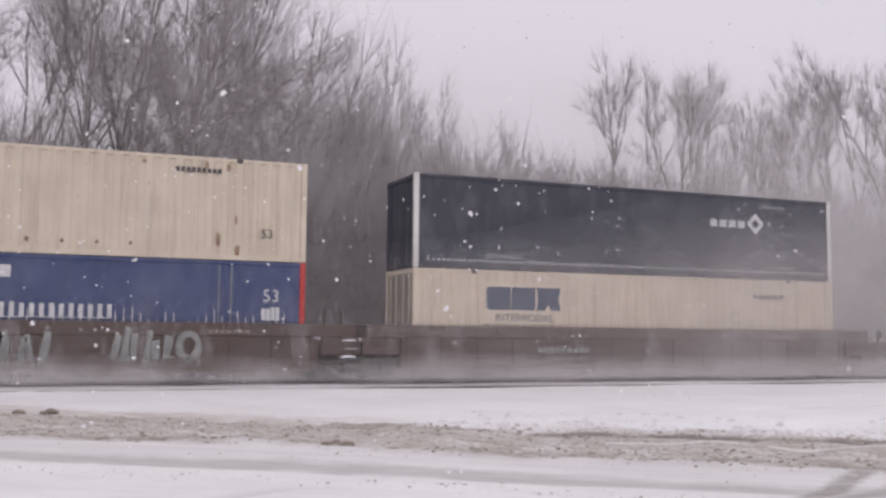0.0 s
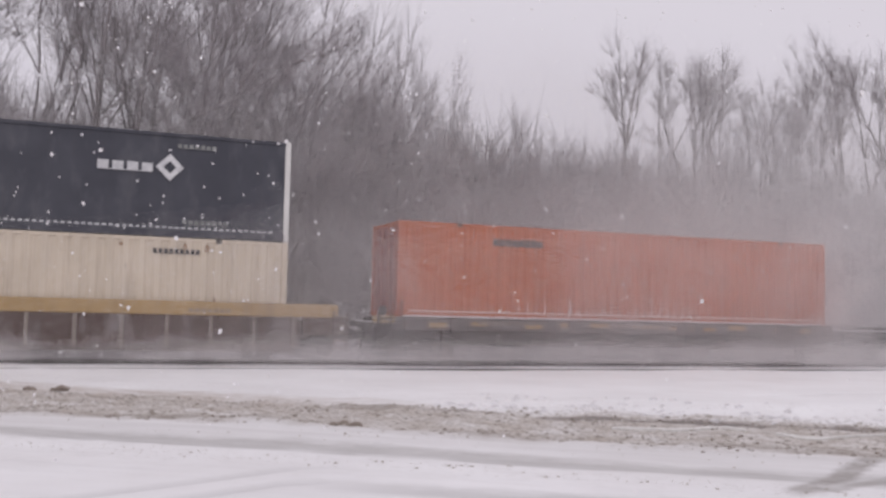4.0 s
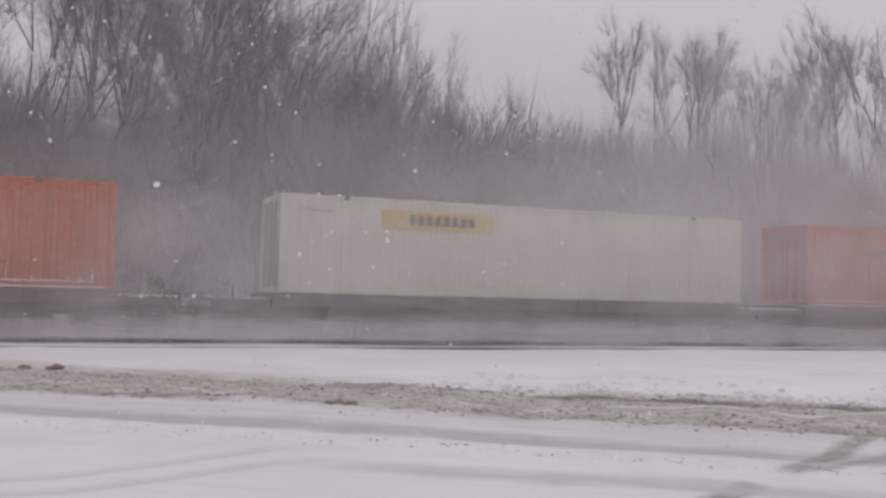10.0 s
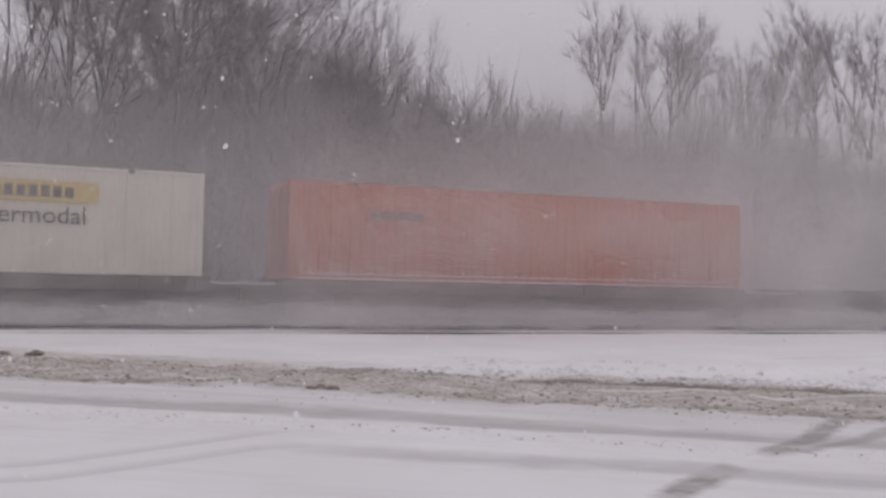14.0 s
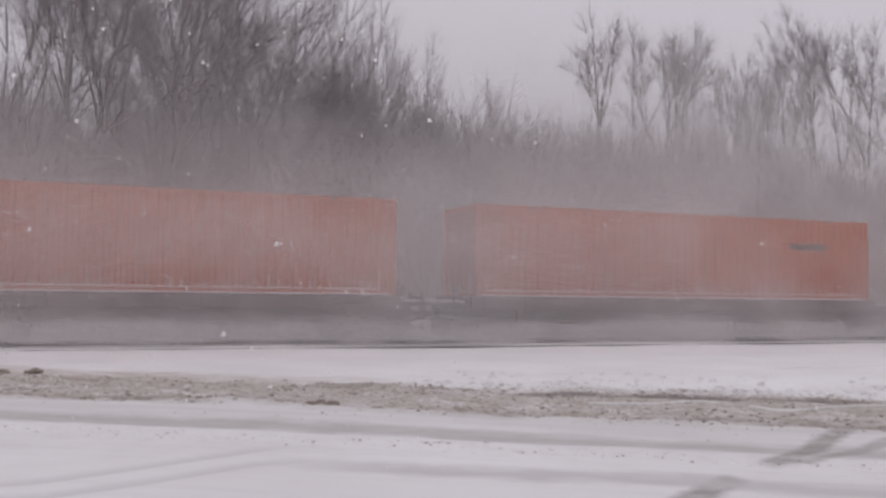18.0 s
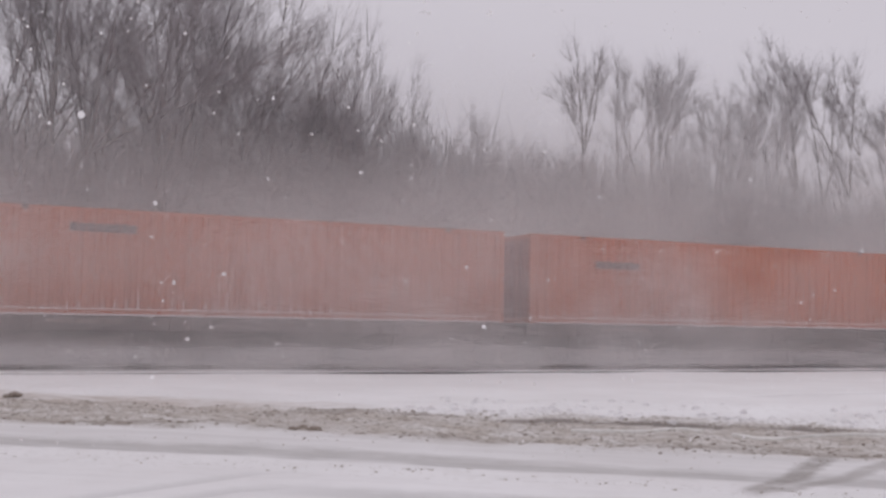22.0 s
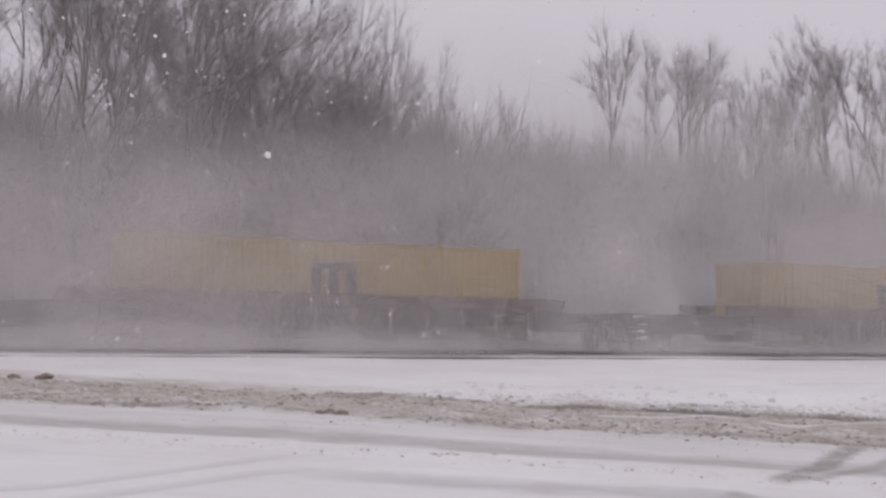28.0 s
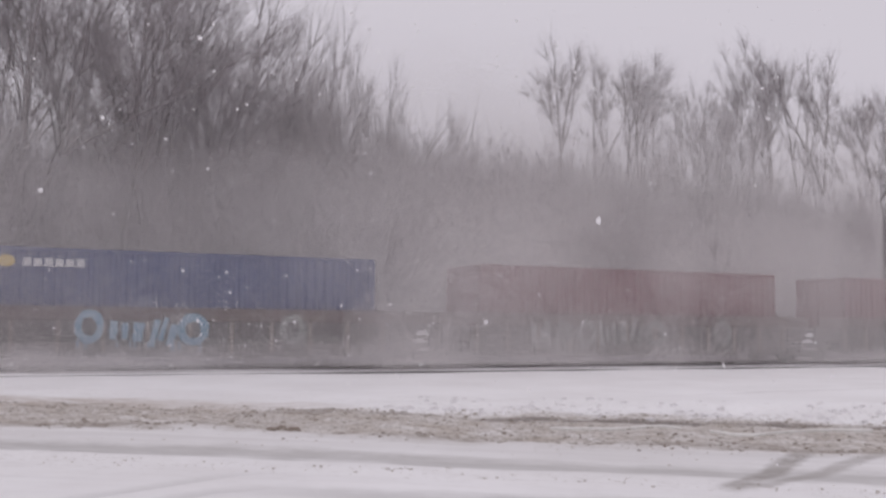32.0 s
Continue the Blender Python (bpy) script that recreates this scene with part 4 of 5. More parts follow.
def white_marks(ob, h, y, height):
    """Yellow name board with plain dark bars, the word below it, codes."""
    x = -h + 9.8
    box_part("name_board", M["mark_yellow"], ob, x, x + 3.55, y - 0.006, y + 0.004, 1.9, 2.46, c=0.002, label="yellow board")
    part("name_mark", bars(x + 0.9, x + 3.0, 2.03, 2.33, y - 0.007, 7, 0.3, 4), M["mark_dark"], ob)
    lettering("Intermodal", 0.66, M["mark_dark"], ob, x + 1.8, y - 0.004, 1.33)
    part("code_mark", bars(-h + 1.5, -h + 2.4, height - 0.62, height - 0.5, y, 6, 0.3, 4), M["mark_faint"], ob)
    part("code_mark", bars(-h + 2.6, -h + 4.0, 0.5, 0.62, y, 9, 0.3, 9), M["mark_faint"], ob)
    part("code_mark", bars(-h + 3.0, -h + 4.1, height - 0.34, height - 0.24, y, 7, 0.3, 2), M["mark_faint"], ob)


def white_alt_marks(ob, h, y, height):
    x = -h + 3.05
    box_part("name_board", M["mark_yellow"], ob, x, x + 3.65, y - 0.006, y + 0.004, 2.0, 2.55, c=0.002, label="yellow board")
    part("name_mark", bars(x + 0.9, x + 3.1, 2.13, 2.43, y - 0.007, 8, 0.3, 4), M["mark_dark"], ob)
    part("code_mark", bars(-h + 0.5, -h + 1.6, height - 0.52, height - 0.4, y, 6, 0.3, 4), M["mark_faint"], ob)


def orange_marks(at, z):
    def draw(ob, h, y, height):
        part("name_mark", bars(-h + at, -h + at + 1.75, z, z + 0.24, y - 0.002, 8, 0.1, 3), M["mark_dark"], ob, "row of dark bars")
        crust(ob, h, y - 0.001, 0.16, 0.305, 0.6, 0.36, 15.9, int(at * 10))
        part("snow_ledge", Mesh().box(-h + 0.2, h - 0.2, y - 0.012, y + 0.01, 0.0, 0.045, c=0.015), M["snowcap"], ob)
    return draw


def block_m_marks(ob, h, y, height):
    """A large plain dark emblem of three legs under a bar, with two blocks below."""
    m, x, z = Mesh(), -h + 5.4, 1.38
    for k in range(3):
        m.box(x + k * 0.52, x + k * 0.52 + 0.3, y - 0.006, y, z, z + 0.52)
    m.box(x, x + 1.34, y - 0.006, y, z + 0.521, z + 0.72)
    part("emblem", m, M["mark_dark"], ob, "dark emblem of three legs under a bar")
    part("emblem_foot", Mesh().box(x - 0.1, x + 1.5, y - 0.004, y, 1.1, 1.16).box(x + 0.05, x + 0.58, y - 0.006, y, 0.56, 1.02).box(x + 0.72, x + 1.28, y - 0.006, y, 0.56, 1.02), M["mark_dark"], ob)
    part("code_mark", bars(h - 2.4, h - 1.1, height - 0.5, height - 0.34, y, 8, 0.3, 3), M["car_rib"], ob)


def low_block_m_marks(ob, h, y, height):
    """The same emblem low on the side, its foot hidden behind the car's side."""
    m, x, z = Mesh(), -h + 5.4, 0.97
    for k in range(3):
        m.box(x + k * 0.52, x + k * 0.52 + 0.3, y - 0.006, y, z, z + 0.76)
    m.box(x, x + 1.34, y - 0.006, y, z + 0.761, z + 0.98)
    part("emblem", m, M["mark_dark"], ob, "dark emblem of three legs under a bar")


def gold_marks(ob, h, y, height):
    part("name_mark", bars(-h + 4.5, -h + 6.5, 0.98, 1.28, y, 4, 0.25, 3), M["mark_yellow"], ob, "row of gold bars")
    part("emblem", Mesh().box(-h + 6.75, -h + 7.1, y - 0.006, y, 0.8, 1.7).box(-h + 7.11, -h + 7.5, y - 0.005, y, 1.3, 1.8).box(-h + 7.11, -h + 7.3, y - 0.005, y, 0.8, 1.1), M["mark_yellow"], ob, "gold emblem")


def corner_bars_marks(ob, h, y, height):
    part("name_mark", bars(-h + 0.6, -h + 1.8, 1.95, 2.15, y, 6, 0.25, 3), M["mark_white"], ob, "row of white bars")
    box_part("stripe", M["mark_orange"], ob, -h + 1.0, -h + 1.8, y - 0.006, y, 2.2, 2.3, c=0.001)


def upright_bars_marks(ob, h, y, height):
    m = Mesh()
    for k in range(4):
        m.box(-h + 0.6, -h + 0.92, y - 0.006, y, 2.02 - k * 0.3, 2.27 - k * 0.3)
    part("name_mark", m, M["mark_faint"], ob, "faded pale bars stacked upright")


def yellow_tab_marks(ob, h, y, height):
    oval = [(-h + 1.9 + 0.22 * math.cos(k * math.pi / 8), y - 0.004, 2.2 + 0.16 * math.sin(k * math.pi / 8)) for k in range(16)]
    part("emblem", Mesh().add(oval, [tuple(range(16))]), M["mark_yellow"], ob, "yellow oval emblem")
    part("name_mark", bars(-h + 2.3, -h + 3.9, 2.08, 2.3, y, 6, 0.25, 3), M["mark_white"], ob, "row of faint white bars")
    crust(ob, h, y - 0.002, 1.0, 0.28, 0.35, 3.5, 8.0, 4)


L53, L40, L20 = 16.154, 12.19, 6.06
TALL, STD = 2.896, 2.59
C = {}


def stock(kind):
    """The model of each kind of container, built when first asked for."""
    if kind not in C:
        def c(label, *a, **k):
            return container("freight_container", label, *a, **k)
        C[kind] = {
            "dark53": lambda: c("dark navy long container with pale end posts", L53, TALL, "navy", "flat", dark_box_marks, post="post"),
            "dark53_placard": lambda: c("dark navy long container with pale end posts and a pale placard", L53, TALL, "navy", "flat", placard_box_marks, post="post"),
            # cream doors in the rib colour: end-face shade put into the paint
            "creambig": lambda: c("cream ribbed container with blue blocks and dark lettering", L53, TALL, "cream", "rib", cream_big_marks, ends="car_rib"),
            "creamdull": lambda: c("cream ribbed container with dull blue blocks and dark lettering", L53, TALL, "cream", "rib", lambda *a: cream_big_marks(*a, "mark_navy", False), ends="car_rib"),
            "cream": lambda: c("cream corrugated container with rust streaks", L53, TALL, "cream", "broad", cream_plain_marks),
            "blue53": lambda: c("blue container with red end posts and white bars", L53, TALL, "blue", "flat", blue_marks, post="red"),
            "white": lambda: c("white ribbed container with a yellow board", L53, TALL, "white", "fine", white_marks, ends="grey"),
            "white_alt": lambda: c("white container with a long yellow board near one end", L53, TALL, "white", "fine", white_alt_marks, ends="grey"),
            # brick doors: the shade of the next container painted on the orange ends
            "orange_a": lambda: c("orange ribbed container with dark bars high near the leading end", L53, TALL, "orange", "rib", orange_marks(3.1, 2.24), ends="brick"),
            "orange_c": lambda: c("orange ribbed container with dark bars near the leading end", L53, TALL, "orange", "rib", orange_marks(2.45, 1.84), ends="brick"),
            "orange_b": lambda: c("orange ribbed container with dark bars high near the trailing end", L53, TALL, "orange", "rib", orange_marks(11.6, 2.24), ends="brick"),
            "orange_d": lambda: c("orange ribbed container with dark bars near the trailing end", L53, TALL, "orange", "rib", orange_marks(12.4, 1.78), ends="brick"),
            "grey": lambda: c("plain weathered grey container", L53, TALL, "grey", "fine", None),
            "maroon40": lambda: c("plain maroon corrugated container", L40, STD, "maroon", "deep", None),
            "maroon_gold": lambda: c("maroon corrugated container with gold bars and emblem", L40, STD, "maroon", "deep", gold_marks),
            "maroon_corner": lambda: c("maroon corrugated container with white bars near one end", L40, STD, "maroon", "deep", corner_bars_marks),
            "yellow40": lambda: c("yellow corrugated container with a large dark emblem", L40, STD, "yellow", "deep", block_m_marks),
            "yellow_low": lambda: c("yellow corrugated container sitting low in its car", L40, STD, "yellow", "deep", low_block_m_marks),
            "brick40": lambda: c("red-brown corrugated container with stacked bars", L40, STD, "brick", "deep", upright_bars_marks),
            "blue40": lambda: c("blue corrugated container with yellow bars", L40, STD, "blue", "deep", yellow_tab_marks),
            "teal40": lambda: c("plain teal corrugated container", L40, STD, "teal", "deep", None),
            "yellow20": lambda: c("short yellow corrugated container with a dark emblem block", L20, STD, "yellow", "deep", lambda ob, h, y, height: part("emblem", Mesh().box(h - 3.3, h - 2.45, y - 0.006, y, 1.15, 1.95), M["mark_dark"], ob, "dark square emblem")),
            "maroon20": lambda: c("short maroon corrugated container", L20, STD, "maroon", "deep", None),
            "grey20": lambda: c("short pale grey corrugated container", L20, STD, "grey", "deep", None),
        }[kind]()
        return C[kind]
    return copy_thing(C[kind], Matrix())


# ---- railway cars ----


def bogie(parent, x, shade="truck"):
    """A two-axle truck with its wheels, axle boxes and springs."""
    b = new("bogie")
    b.parent = parent
    b.location = (x, 0, 0)
    for side in (-1, 1):
        y = side * 1.02
        f = Mesh().box(-1.2, 1.2, y - 0.07, y + 0.07, 0.52, 0.66, c=0.03).box(-0.42, 0.42, y - 0.08, y + 0.08, 0.2, 0.52, c=0.04).box(-1.02, -0.72, y - 0.09, y + 0.09, 0.28, 0.56, c=0.04).box(0.72, 1.02, y - 0.09, y + 0.09, 0.28, 0.56, c=0.04)
        part("side_frame", f, M["truck"], b)
    for ax in (-0.87, 0.87):
        for side in (-1, 1):
            part("wheel", Mesh().disc(ax, side * 0.76, 0.42, 0.42, 0.065, 18).disc(ax, side * 0.83, 0.42, 0.13, 0.06, 10), M["truck"], b)
        part("axle", Mesh().box(ax - 0.07, ax + 0.07, -0.7, 0.7, 0.35, 0.49, c=0.03), M["truck"], b)
    part("bolster", Mesh().box(-0.2, 0.2, -1.0, 1.0, 0.45, 0.72, c=0.03), M["truck"], b)
    return b


def tag_shape(kind, x, z, w, h, y):
    """A sprayed figure in broad ragged strokes: a ring or a bunch of slanting bars, with drips."""
    rnd, m = random.Random(int(x * 97) + kind), Mesh()
    t = 0.26 * w

    def stroke(pts, wide):
        v = []
        for i, (px, pz) in enumerate(pts):
            qx, qz = pts[min(i + 1, len(pts) - 1)]
            ox, oz = pts[max(i - 1, 0)]
            dx, dz = qx - ox, qz - oz
            n = math.hypot(dx, dz) or 1
            half = wide / 2 * rnd.uniform(0.8, 1.2)
            v += [(px - dz / n * half, y, pz + dx / n * half), (px + dz / n * half, y, pz - dx / n * half)]
        m.add(v, [(2 * i, 2 * i + 1, 2 * i + 3, 2 * i + 2) for i in range(len(pts) - 1)])
    if kind == 0:
        stroke([(x + w / 2 + (w - t) / 2 * math.cos(a), z + h * 0.55 + h * 0.36 * math.sin(a)) for a in (k * math.pi / 8 for k in range(17))], t)
    else:
        for i in range(3):
            lean, low, high = rnd.uniform(-0.12, 0.2), rnd.uniform(0, 0.25) * h, rnd.uniform(0.65, 1.0) * h
            stroke([(x + t / 2 + i * 0.34 * w + lean * k / 4, z + low + (high - low) * k / 4) for k in range(5)], t * rnd.uniform(0.7, 1.2))
    for k in range(3):
        px = x + w * rnd.random()
        stroke([(px, z + h * 0.2), (px + 0.01, z - 0.1 * rnd.random())], 0.05)
    return m


def well_car(name, label, x0, x1, c0, c1, colour, web, open_left, open_right, tag=(), stencil=""):
    """A well car reaching from x0 to x1, its well between c0 and c1."""
    mid = (c0 + c1) / 2
    ob = new(name)
    a, b, w0, w1 = x0 - mid, x1 - mid, c0 - mid - 0.25, c1 - mid + 0.25
    mat, webm = M[colour], M[web]
    for side in (-1, 1):
        y = side * 1.44
        top = Mesh().box(max(w0 - 1.25, a + 0.12), min(w1 + 1.25, b - 0.12), min(y, y - side * 0.13), max(y, y - side * 0.13), 1.29, 1.67, c=0.025)
        part("top_chord", top, mat, ob)
        part("side_web", Mesh().box(w0, w1, min(y - side * 0.09, y - side * 0.04), max(y - side * 0.09, y - side * 0.04), 0.4, 1.29), webm, ob)
        part("bottom_chord", Mesh().box(w0, w1, min(y, y - side * 0.16), max(y, y - side * 0.16), 0.3, 0.42, c=0.02), webm, ob)
        count = int((w1 - w0) / 1.15)
        for k in range(count + 1):
            px = w0 + (w1 - w0) * k / count
            px = min(max(px, w0 + 0.05), w1 - 0.05)
            part("post", Mesh().box(px - 0.05, px + 0.05, min(y - side * 0.005, y - side * 0.04), max(y - side * 0.005, y - side * 0.04), 0.42, 1.29), M["car_rib"] if colour != web else webm, ob)
    for k in range(6):
        px = w0 + 0.5 + (w1 - w0 - 1.0) * k / 5
        part("cross_bearer", Mesh().box(px - 0.12, px + 0.12, -1.3, 1.3, 0.34, 0.52), webm, ob)
    for sx, end, w, opened in ((-1, a, w0, open_left), (1, b, w1, open_right)):
        part("bulkhead", Mesh().box(min(w, w + sx * 0.15), max(w, w + sx * 0.15), -1.38, 1.38, 0.42, 1.25), webm, ob)
        part("draft_sill", Mesh().box(min(w, end), max(w, end), -0.35, 0.35, 0.62, 0.99, c=0.02), webm, ob)
        e0, e1 = sorted((w + sx * 0.16, end))
        for side in (-1, 1):
            ys = sorted((side * 1.30, side * 1.42))
            part("end_sill", Mesh().box(e0 + 0.05, e1 - 0.05, ys[0], ys[1], 0.78, 1.28, c=0.02), webm, ob)
        deck = e1 - e0
        part("end_deck", Mesh().box(e0, e1, -1.29, 1.29, 1.05, 1.2, c=0.01), webm, ob)
        if colour != "car_red":
            part("deck_snow", heap(e0 + 0.1, e1 - 0.1, -1.25, 1.1, 1.201, 0.24 if opened and web == colour else 0.08, int(abs(end) * 10) + sx), M["snowcap"], ob, "heaped snow on the deck")
        if opened:
            open_end(ob, end, sx, web)
        elif sx > 0 and colour == "car_brown":
            snowy_steps(ob, end, web == colour)
    if open_left:
        bogie(ob, a + 1.6)
    else:
        bogie(ob, a)
    if open_right:
        bogie(ob, b - 1.6)
    for first, last, shade in tag:
        spray, px, k = random.Random(int(first * 10)), first - (c1 - c0) / 2, 0
        while px < last - (c1 - c0) / 2 - 0.3:
            wide = spray.uniform(0.7, 0.95)
            part("sprayed_figure", tag_shape((k + int(first)) % 3, px, spray.uniform(0.5, 0.58), wide, spray.uniform(0.9, 1.0), -1.447), M[shade], ob, "sprayed graffiti figure")
            px += wide * 1.12
            k += 1
    if stencil == "plain":
        part("stencil_mark", bars(w0 + 4.75, w0 + 7.05, 0.80, 1.08, -1.447, 6, 0.35, 2), M["tag_pale"], ob, "pale stencilled bars")
    elif stencil:
        lettering(stencil, 0.42, M["tag_pale"], ob, w0 + 0.95, -1.446, 0.62)
        part("stencil_mark", bars(w0 + 4.4, w0 + 6.3, 0.86, 1.04, -1.447, 9, 0.3, 2), M["tag_pale"], ob)
    part("stencil_mark", bars(w1 - 3.0, w1 - 1.8, 1.38, 1.48, -1.442, 7, 0.35, 5), M["car_rib"], ob)
    return tagged(ob, label, "railway car", "cars of the train"), mid


def snowy_steps(ob, x, uprights):
    """Two uprights and a step ladder caked with snow at the joint of two wells."""
    for px in (x - 1.12, x - 0.6) if uprights else ():
        part("upright", Mesh().box(px - 0.03, px + 0.03, -1.40, -1.35, 1.2, 2.05, c=0.01), M["truck"], ob)
    lad = new("ladder")
    lad.parent = ob
    for k in range(4):
        z, px = 0.42 + k * 0.24, x - 0.34 + 0.05 * (-1) ** k
        part("rung", Mesh().box(px - 0.24, px + 0.26, -1.47, -1.40, z, z + 0.04), M["truck"], lad)
        part("rung_snow", heap(px - 0.25, px + 0.27, -1.49, -1.38, z + 0.041, 0.13, k + 3), M["snowcap"], lad, "snow caked on the rung")


def heap(x0, x1, y0, y1, z, high, seed):
    """Snow heaped on a deck, thin at its rim."""
    nx, ny, m = 10, 8, Mesh()
    for j in range(ny):
        for i in range(nx):
            u, w = i / (nx - 1), j / (ny - 1)
            rim = min(1, 4 * min(u, 1 - u)) * min(1, 4 * min(w, 1 - w))
            x, y = x0 + (x1 - x0) * u, y0 + (y1 - y0) * w
            m.v.append((x, y, z + high * rim * float(step_up(fractal(np.array(x * 1.0), np.array(y), seed, 1.3, 3), 0.15, 0.65)) + 0.01 * rim))
    m.f = [(j * nx + i, j * nx + i + 1, (j + 1) * nx + i + 1, (j + 1) * nx + i) for j in range(ny - 1) for i in range(nx - 1)]
    return m


def open_end(ob, x, sx, stile="car_dark", rung="car_rib"):
    """Coupler, ladder, grab rail and brake wheel at a free car end; sx points outwards."""
    part("coupler", Mesh().box(*sorted((x, x + sx * 0.5)), -0.12, 0.12, 0.68, 0.92, c=0.03).box(*sorted((x + sx * 0.3, x + sx * 0.44)), -0.2, 0.2, 0.62, 0.98, c=0.05), M["truck"], ob)
    lad = new("ladder")
    lad.parent = ob
    xx = x - sx * 0.28
    for dx in (-0.2, 0.2):
        part("stile", Mesh().box(xx + dx - 0.022, xx + dx + 0.022, -1.47, -1.422, 0.3, 1.5), M[stile], lad)
    for k in range(5):
        part("rung", Mesh().box(xx - 0.2, xx + 0.2, -1.48, -1.43, 0.4 + k * 0.22, 0.45 + k * 0.22), M[rung], lad)
    part("grab_rail", Mesh().box(xx - sx * 0.55 - 0.02, xx - sx * 0.55 + 0.02, -1.36, -1.32, 1.2, 1.85), M["truck"], ob)
    part("brake_wheel", Mesh().disc(x - sx * 0.5, -0.55, 1.55, 0.15, 0.025, 14).box(x - sx * 0.5 - 0.03, x - sx * 0.5 + 0.03, -0.5, -0.46, 1.2, 1.65), M["truck"], ob)


def spine_car(x0, x1, c0, c1, open_left, open_right, yellowed=False):
    """A skeleton car: one deep centre beam with arms under the container's corners."""
    mid = (c0 + c1) / 2
    ob = new("spine_car")
    a, b, h = x0 - mid, x1 - mid, (c1 - c0) / 2
    mat = M["car_dark"]
    part("centre_beam", Mesh().box(a + 0.05, b - 0.05, -0.34, 0.34, 0.66, 1.14, c=0.03), mat, ob)
    for px in (-h + 0.5, -6.1, -2.0, 2.0, 6.1, h - 0.5):
        part("cross_arm", Mesh().box(px - 0.22, px + 0.22, -1.35, 1.35, 1.05, 1.3, c=0.03), mat, ob)
        for side in (-1, 1):
            part("arm_end", Mesh().box(px - 0.3, px + 0.3, *sorted((side * 1.3, side * 1.42)), 0.95, 1.38, c=0.03), mat, ob)
    for side in (-1, 1):
        part("side_rail", Mesh().box(-h - 0.2, h + 0.2, *sorted((side * 1.28, side * 1.40)), 0.98, 1.36, c=0.02), mat, ob)
        part("skirt", Mesh().box(-h + 1.5, h - 1.5, *sorted((side * 1.1, side * 1.2)), 0.55, 0.98, c=0.02), M["truck"], ob)
        part("walkway", Mesh().box(-h, h, *sorted((side * 0.42, side * 1.2)), 1.14, 1.18), mat, ob)
        part("brake_pipe", Mesh().box(-h, h, *sorted((side * 0.5, side * 0.56)), 0.72, 0.78), M["truck"], ob)
    for px in (-4.2, 3.8):
        part("air_tank", Mesh().box(px - 0.6, px + 0.6, -1.0, -0.5, 0.5, 0.95, c=0.12), M["truck"], ob)
    for sx, end, opened in ((-1, a, open_left), (1, b, open_right)):
        e0, e1 = sorted((sx * (h + 0.2), end))
        if e1 - e0 > 0.3:
            part("end_deck", Mesh().box(e0, e1, -1.25, 1.25, 1.06, 1.2, c=0.02), mat, ob)
            part("deck_snow", Mesh().box(e0 + 0.1, e1 - 0.1, -1.15, 1.05, 1.201, 1.24, c=0.02), M["snowcap"], ob)
        if opened:
            open_end(ob, end, sx, "truck", "truck")
    bogie(ob, a + 1.5 if open_left else a)
    if open_right:
        bogie(ob, b - 1.5)
    part("stencil_mark", bars(-h + 2.6, -h + 4.6, 1.18, 1.28, -1.404, 8, 0.3, 4), M["car_rib"], ob)
    if yellowed:
        # what is left of an older yellow coat along the side rail
        rnd, px = random.Random(int(c0)), -h + 0.2
        while px < h - 1.2:
            w, z = rnd.uniform(0.25, 1.1), rnd.uniform(1.06, 1.16)
            part("worn_patch", Mesh().box(px, px + w, -1.405, -1.39, z, z + rnd.uniform(0.1, 0.18), c=0.003), M["car_yellow"], ob, "worn yellow paint")
            px += w + rnd.uniform(0.15, 1.3)
        part("end_block", Mesh().box(-h - 0.75, -h - 0.1, -1.41, -1.2, 1.18, 1.4, c=0.02), M["car_yellow"], ob, "worn yellow end block")
        part("stencil_mark", bars(-h + 7.2, -h + 9.6, 1.16, 1.3, -1.409, 12, 0.3, 4), M["car_rib"], ob)
    return tagged(ob, "dark grimy skeleton car dusted with snow", "railway car", "cars of the train"), mid


TRAIN = []      # (thing, place along the train, height)


def load(kind, left, length, z):
    TRAIN.append((stock(kind), left + length / 2, z))


def wells(rows, pitch_left, pitch_right, name_label, colour, web, tags=(), stencils=()):
    """An articulated set of wells: rows of (left, right) of their loads."""
    for k, (l, r) in enumerate(rows):
        first, last = k == 0, k == len(rows) - 1
        x0 = pitch_left if first else (rows[k - 1][1] + l) / 2
        x1 = pitch_right if last else (r + rows[k + 1][0]) / 2
        car, mid = well_car("well_car", name_label, x0, x1, l, r, colour, web, first, last, tags[k] if k < len(tags) else (), stencils[k] if k < len(stencils) else "")
        TRAIN.append((car, mid, RAIL_Z))


WELL_Z = RAIL_Z + 0.53
wells([(-8.75, 7.4), (10.75, 26.9)], -12.6, 30.3, "weathered brown well car with sprayed tags", "car_brown", "car_brown", ([(7.6, 9.5, "tag_pale"), (10.8, 13.3, "tag_pale")], ()), ("", "53"))
wells([(34.6, 50.75), (54.2, 70.35), (73.85, 90.0)], 31.3, 93.4, "weathered yellow well car", "car_yellow", "car_brown", (), ("", "plain", ""))
wells([(97.6, 113.75)], 94.2, 115.6, "grimy yellow-brown well car", "car_yellow", "car_brown")
for left, low, high in ((-8.75, "blue53", "cream"), (10.75, "creamdull", "dark53"), (34.6, "blue53", "dark53_placard"), (54.2, "creambig", "dark53"), (73.85, "blue53", "dark53"), (97.6, "cream", "dark53")):
    load(low, left, L53, WELL_Z)
    load(high, left, L53, WELL_Z + TALL + 0.01)

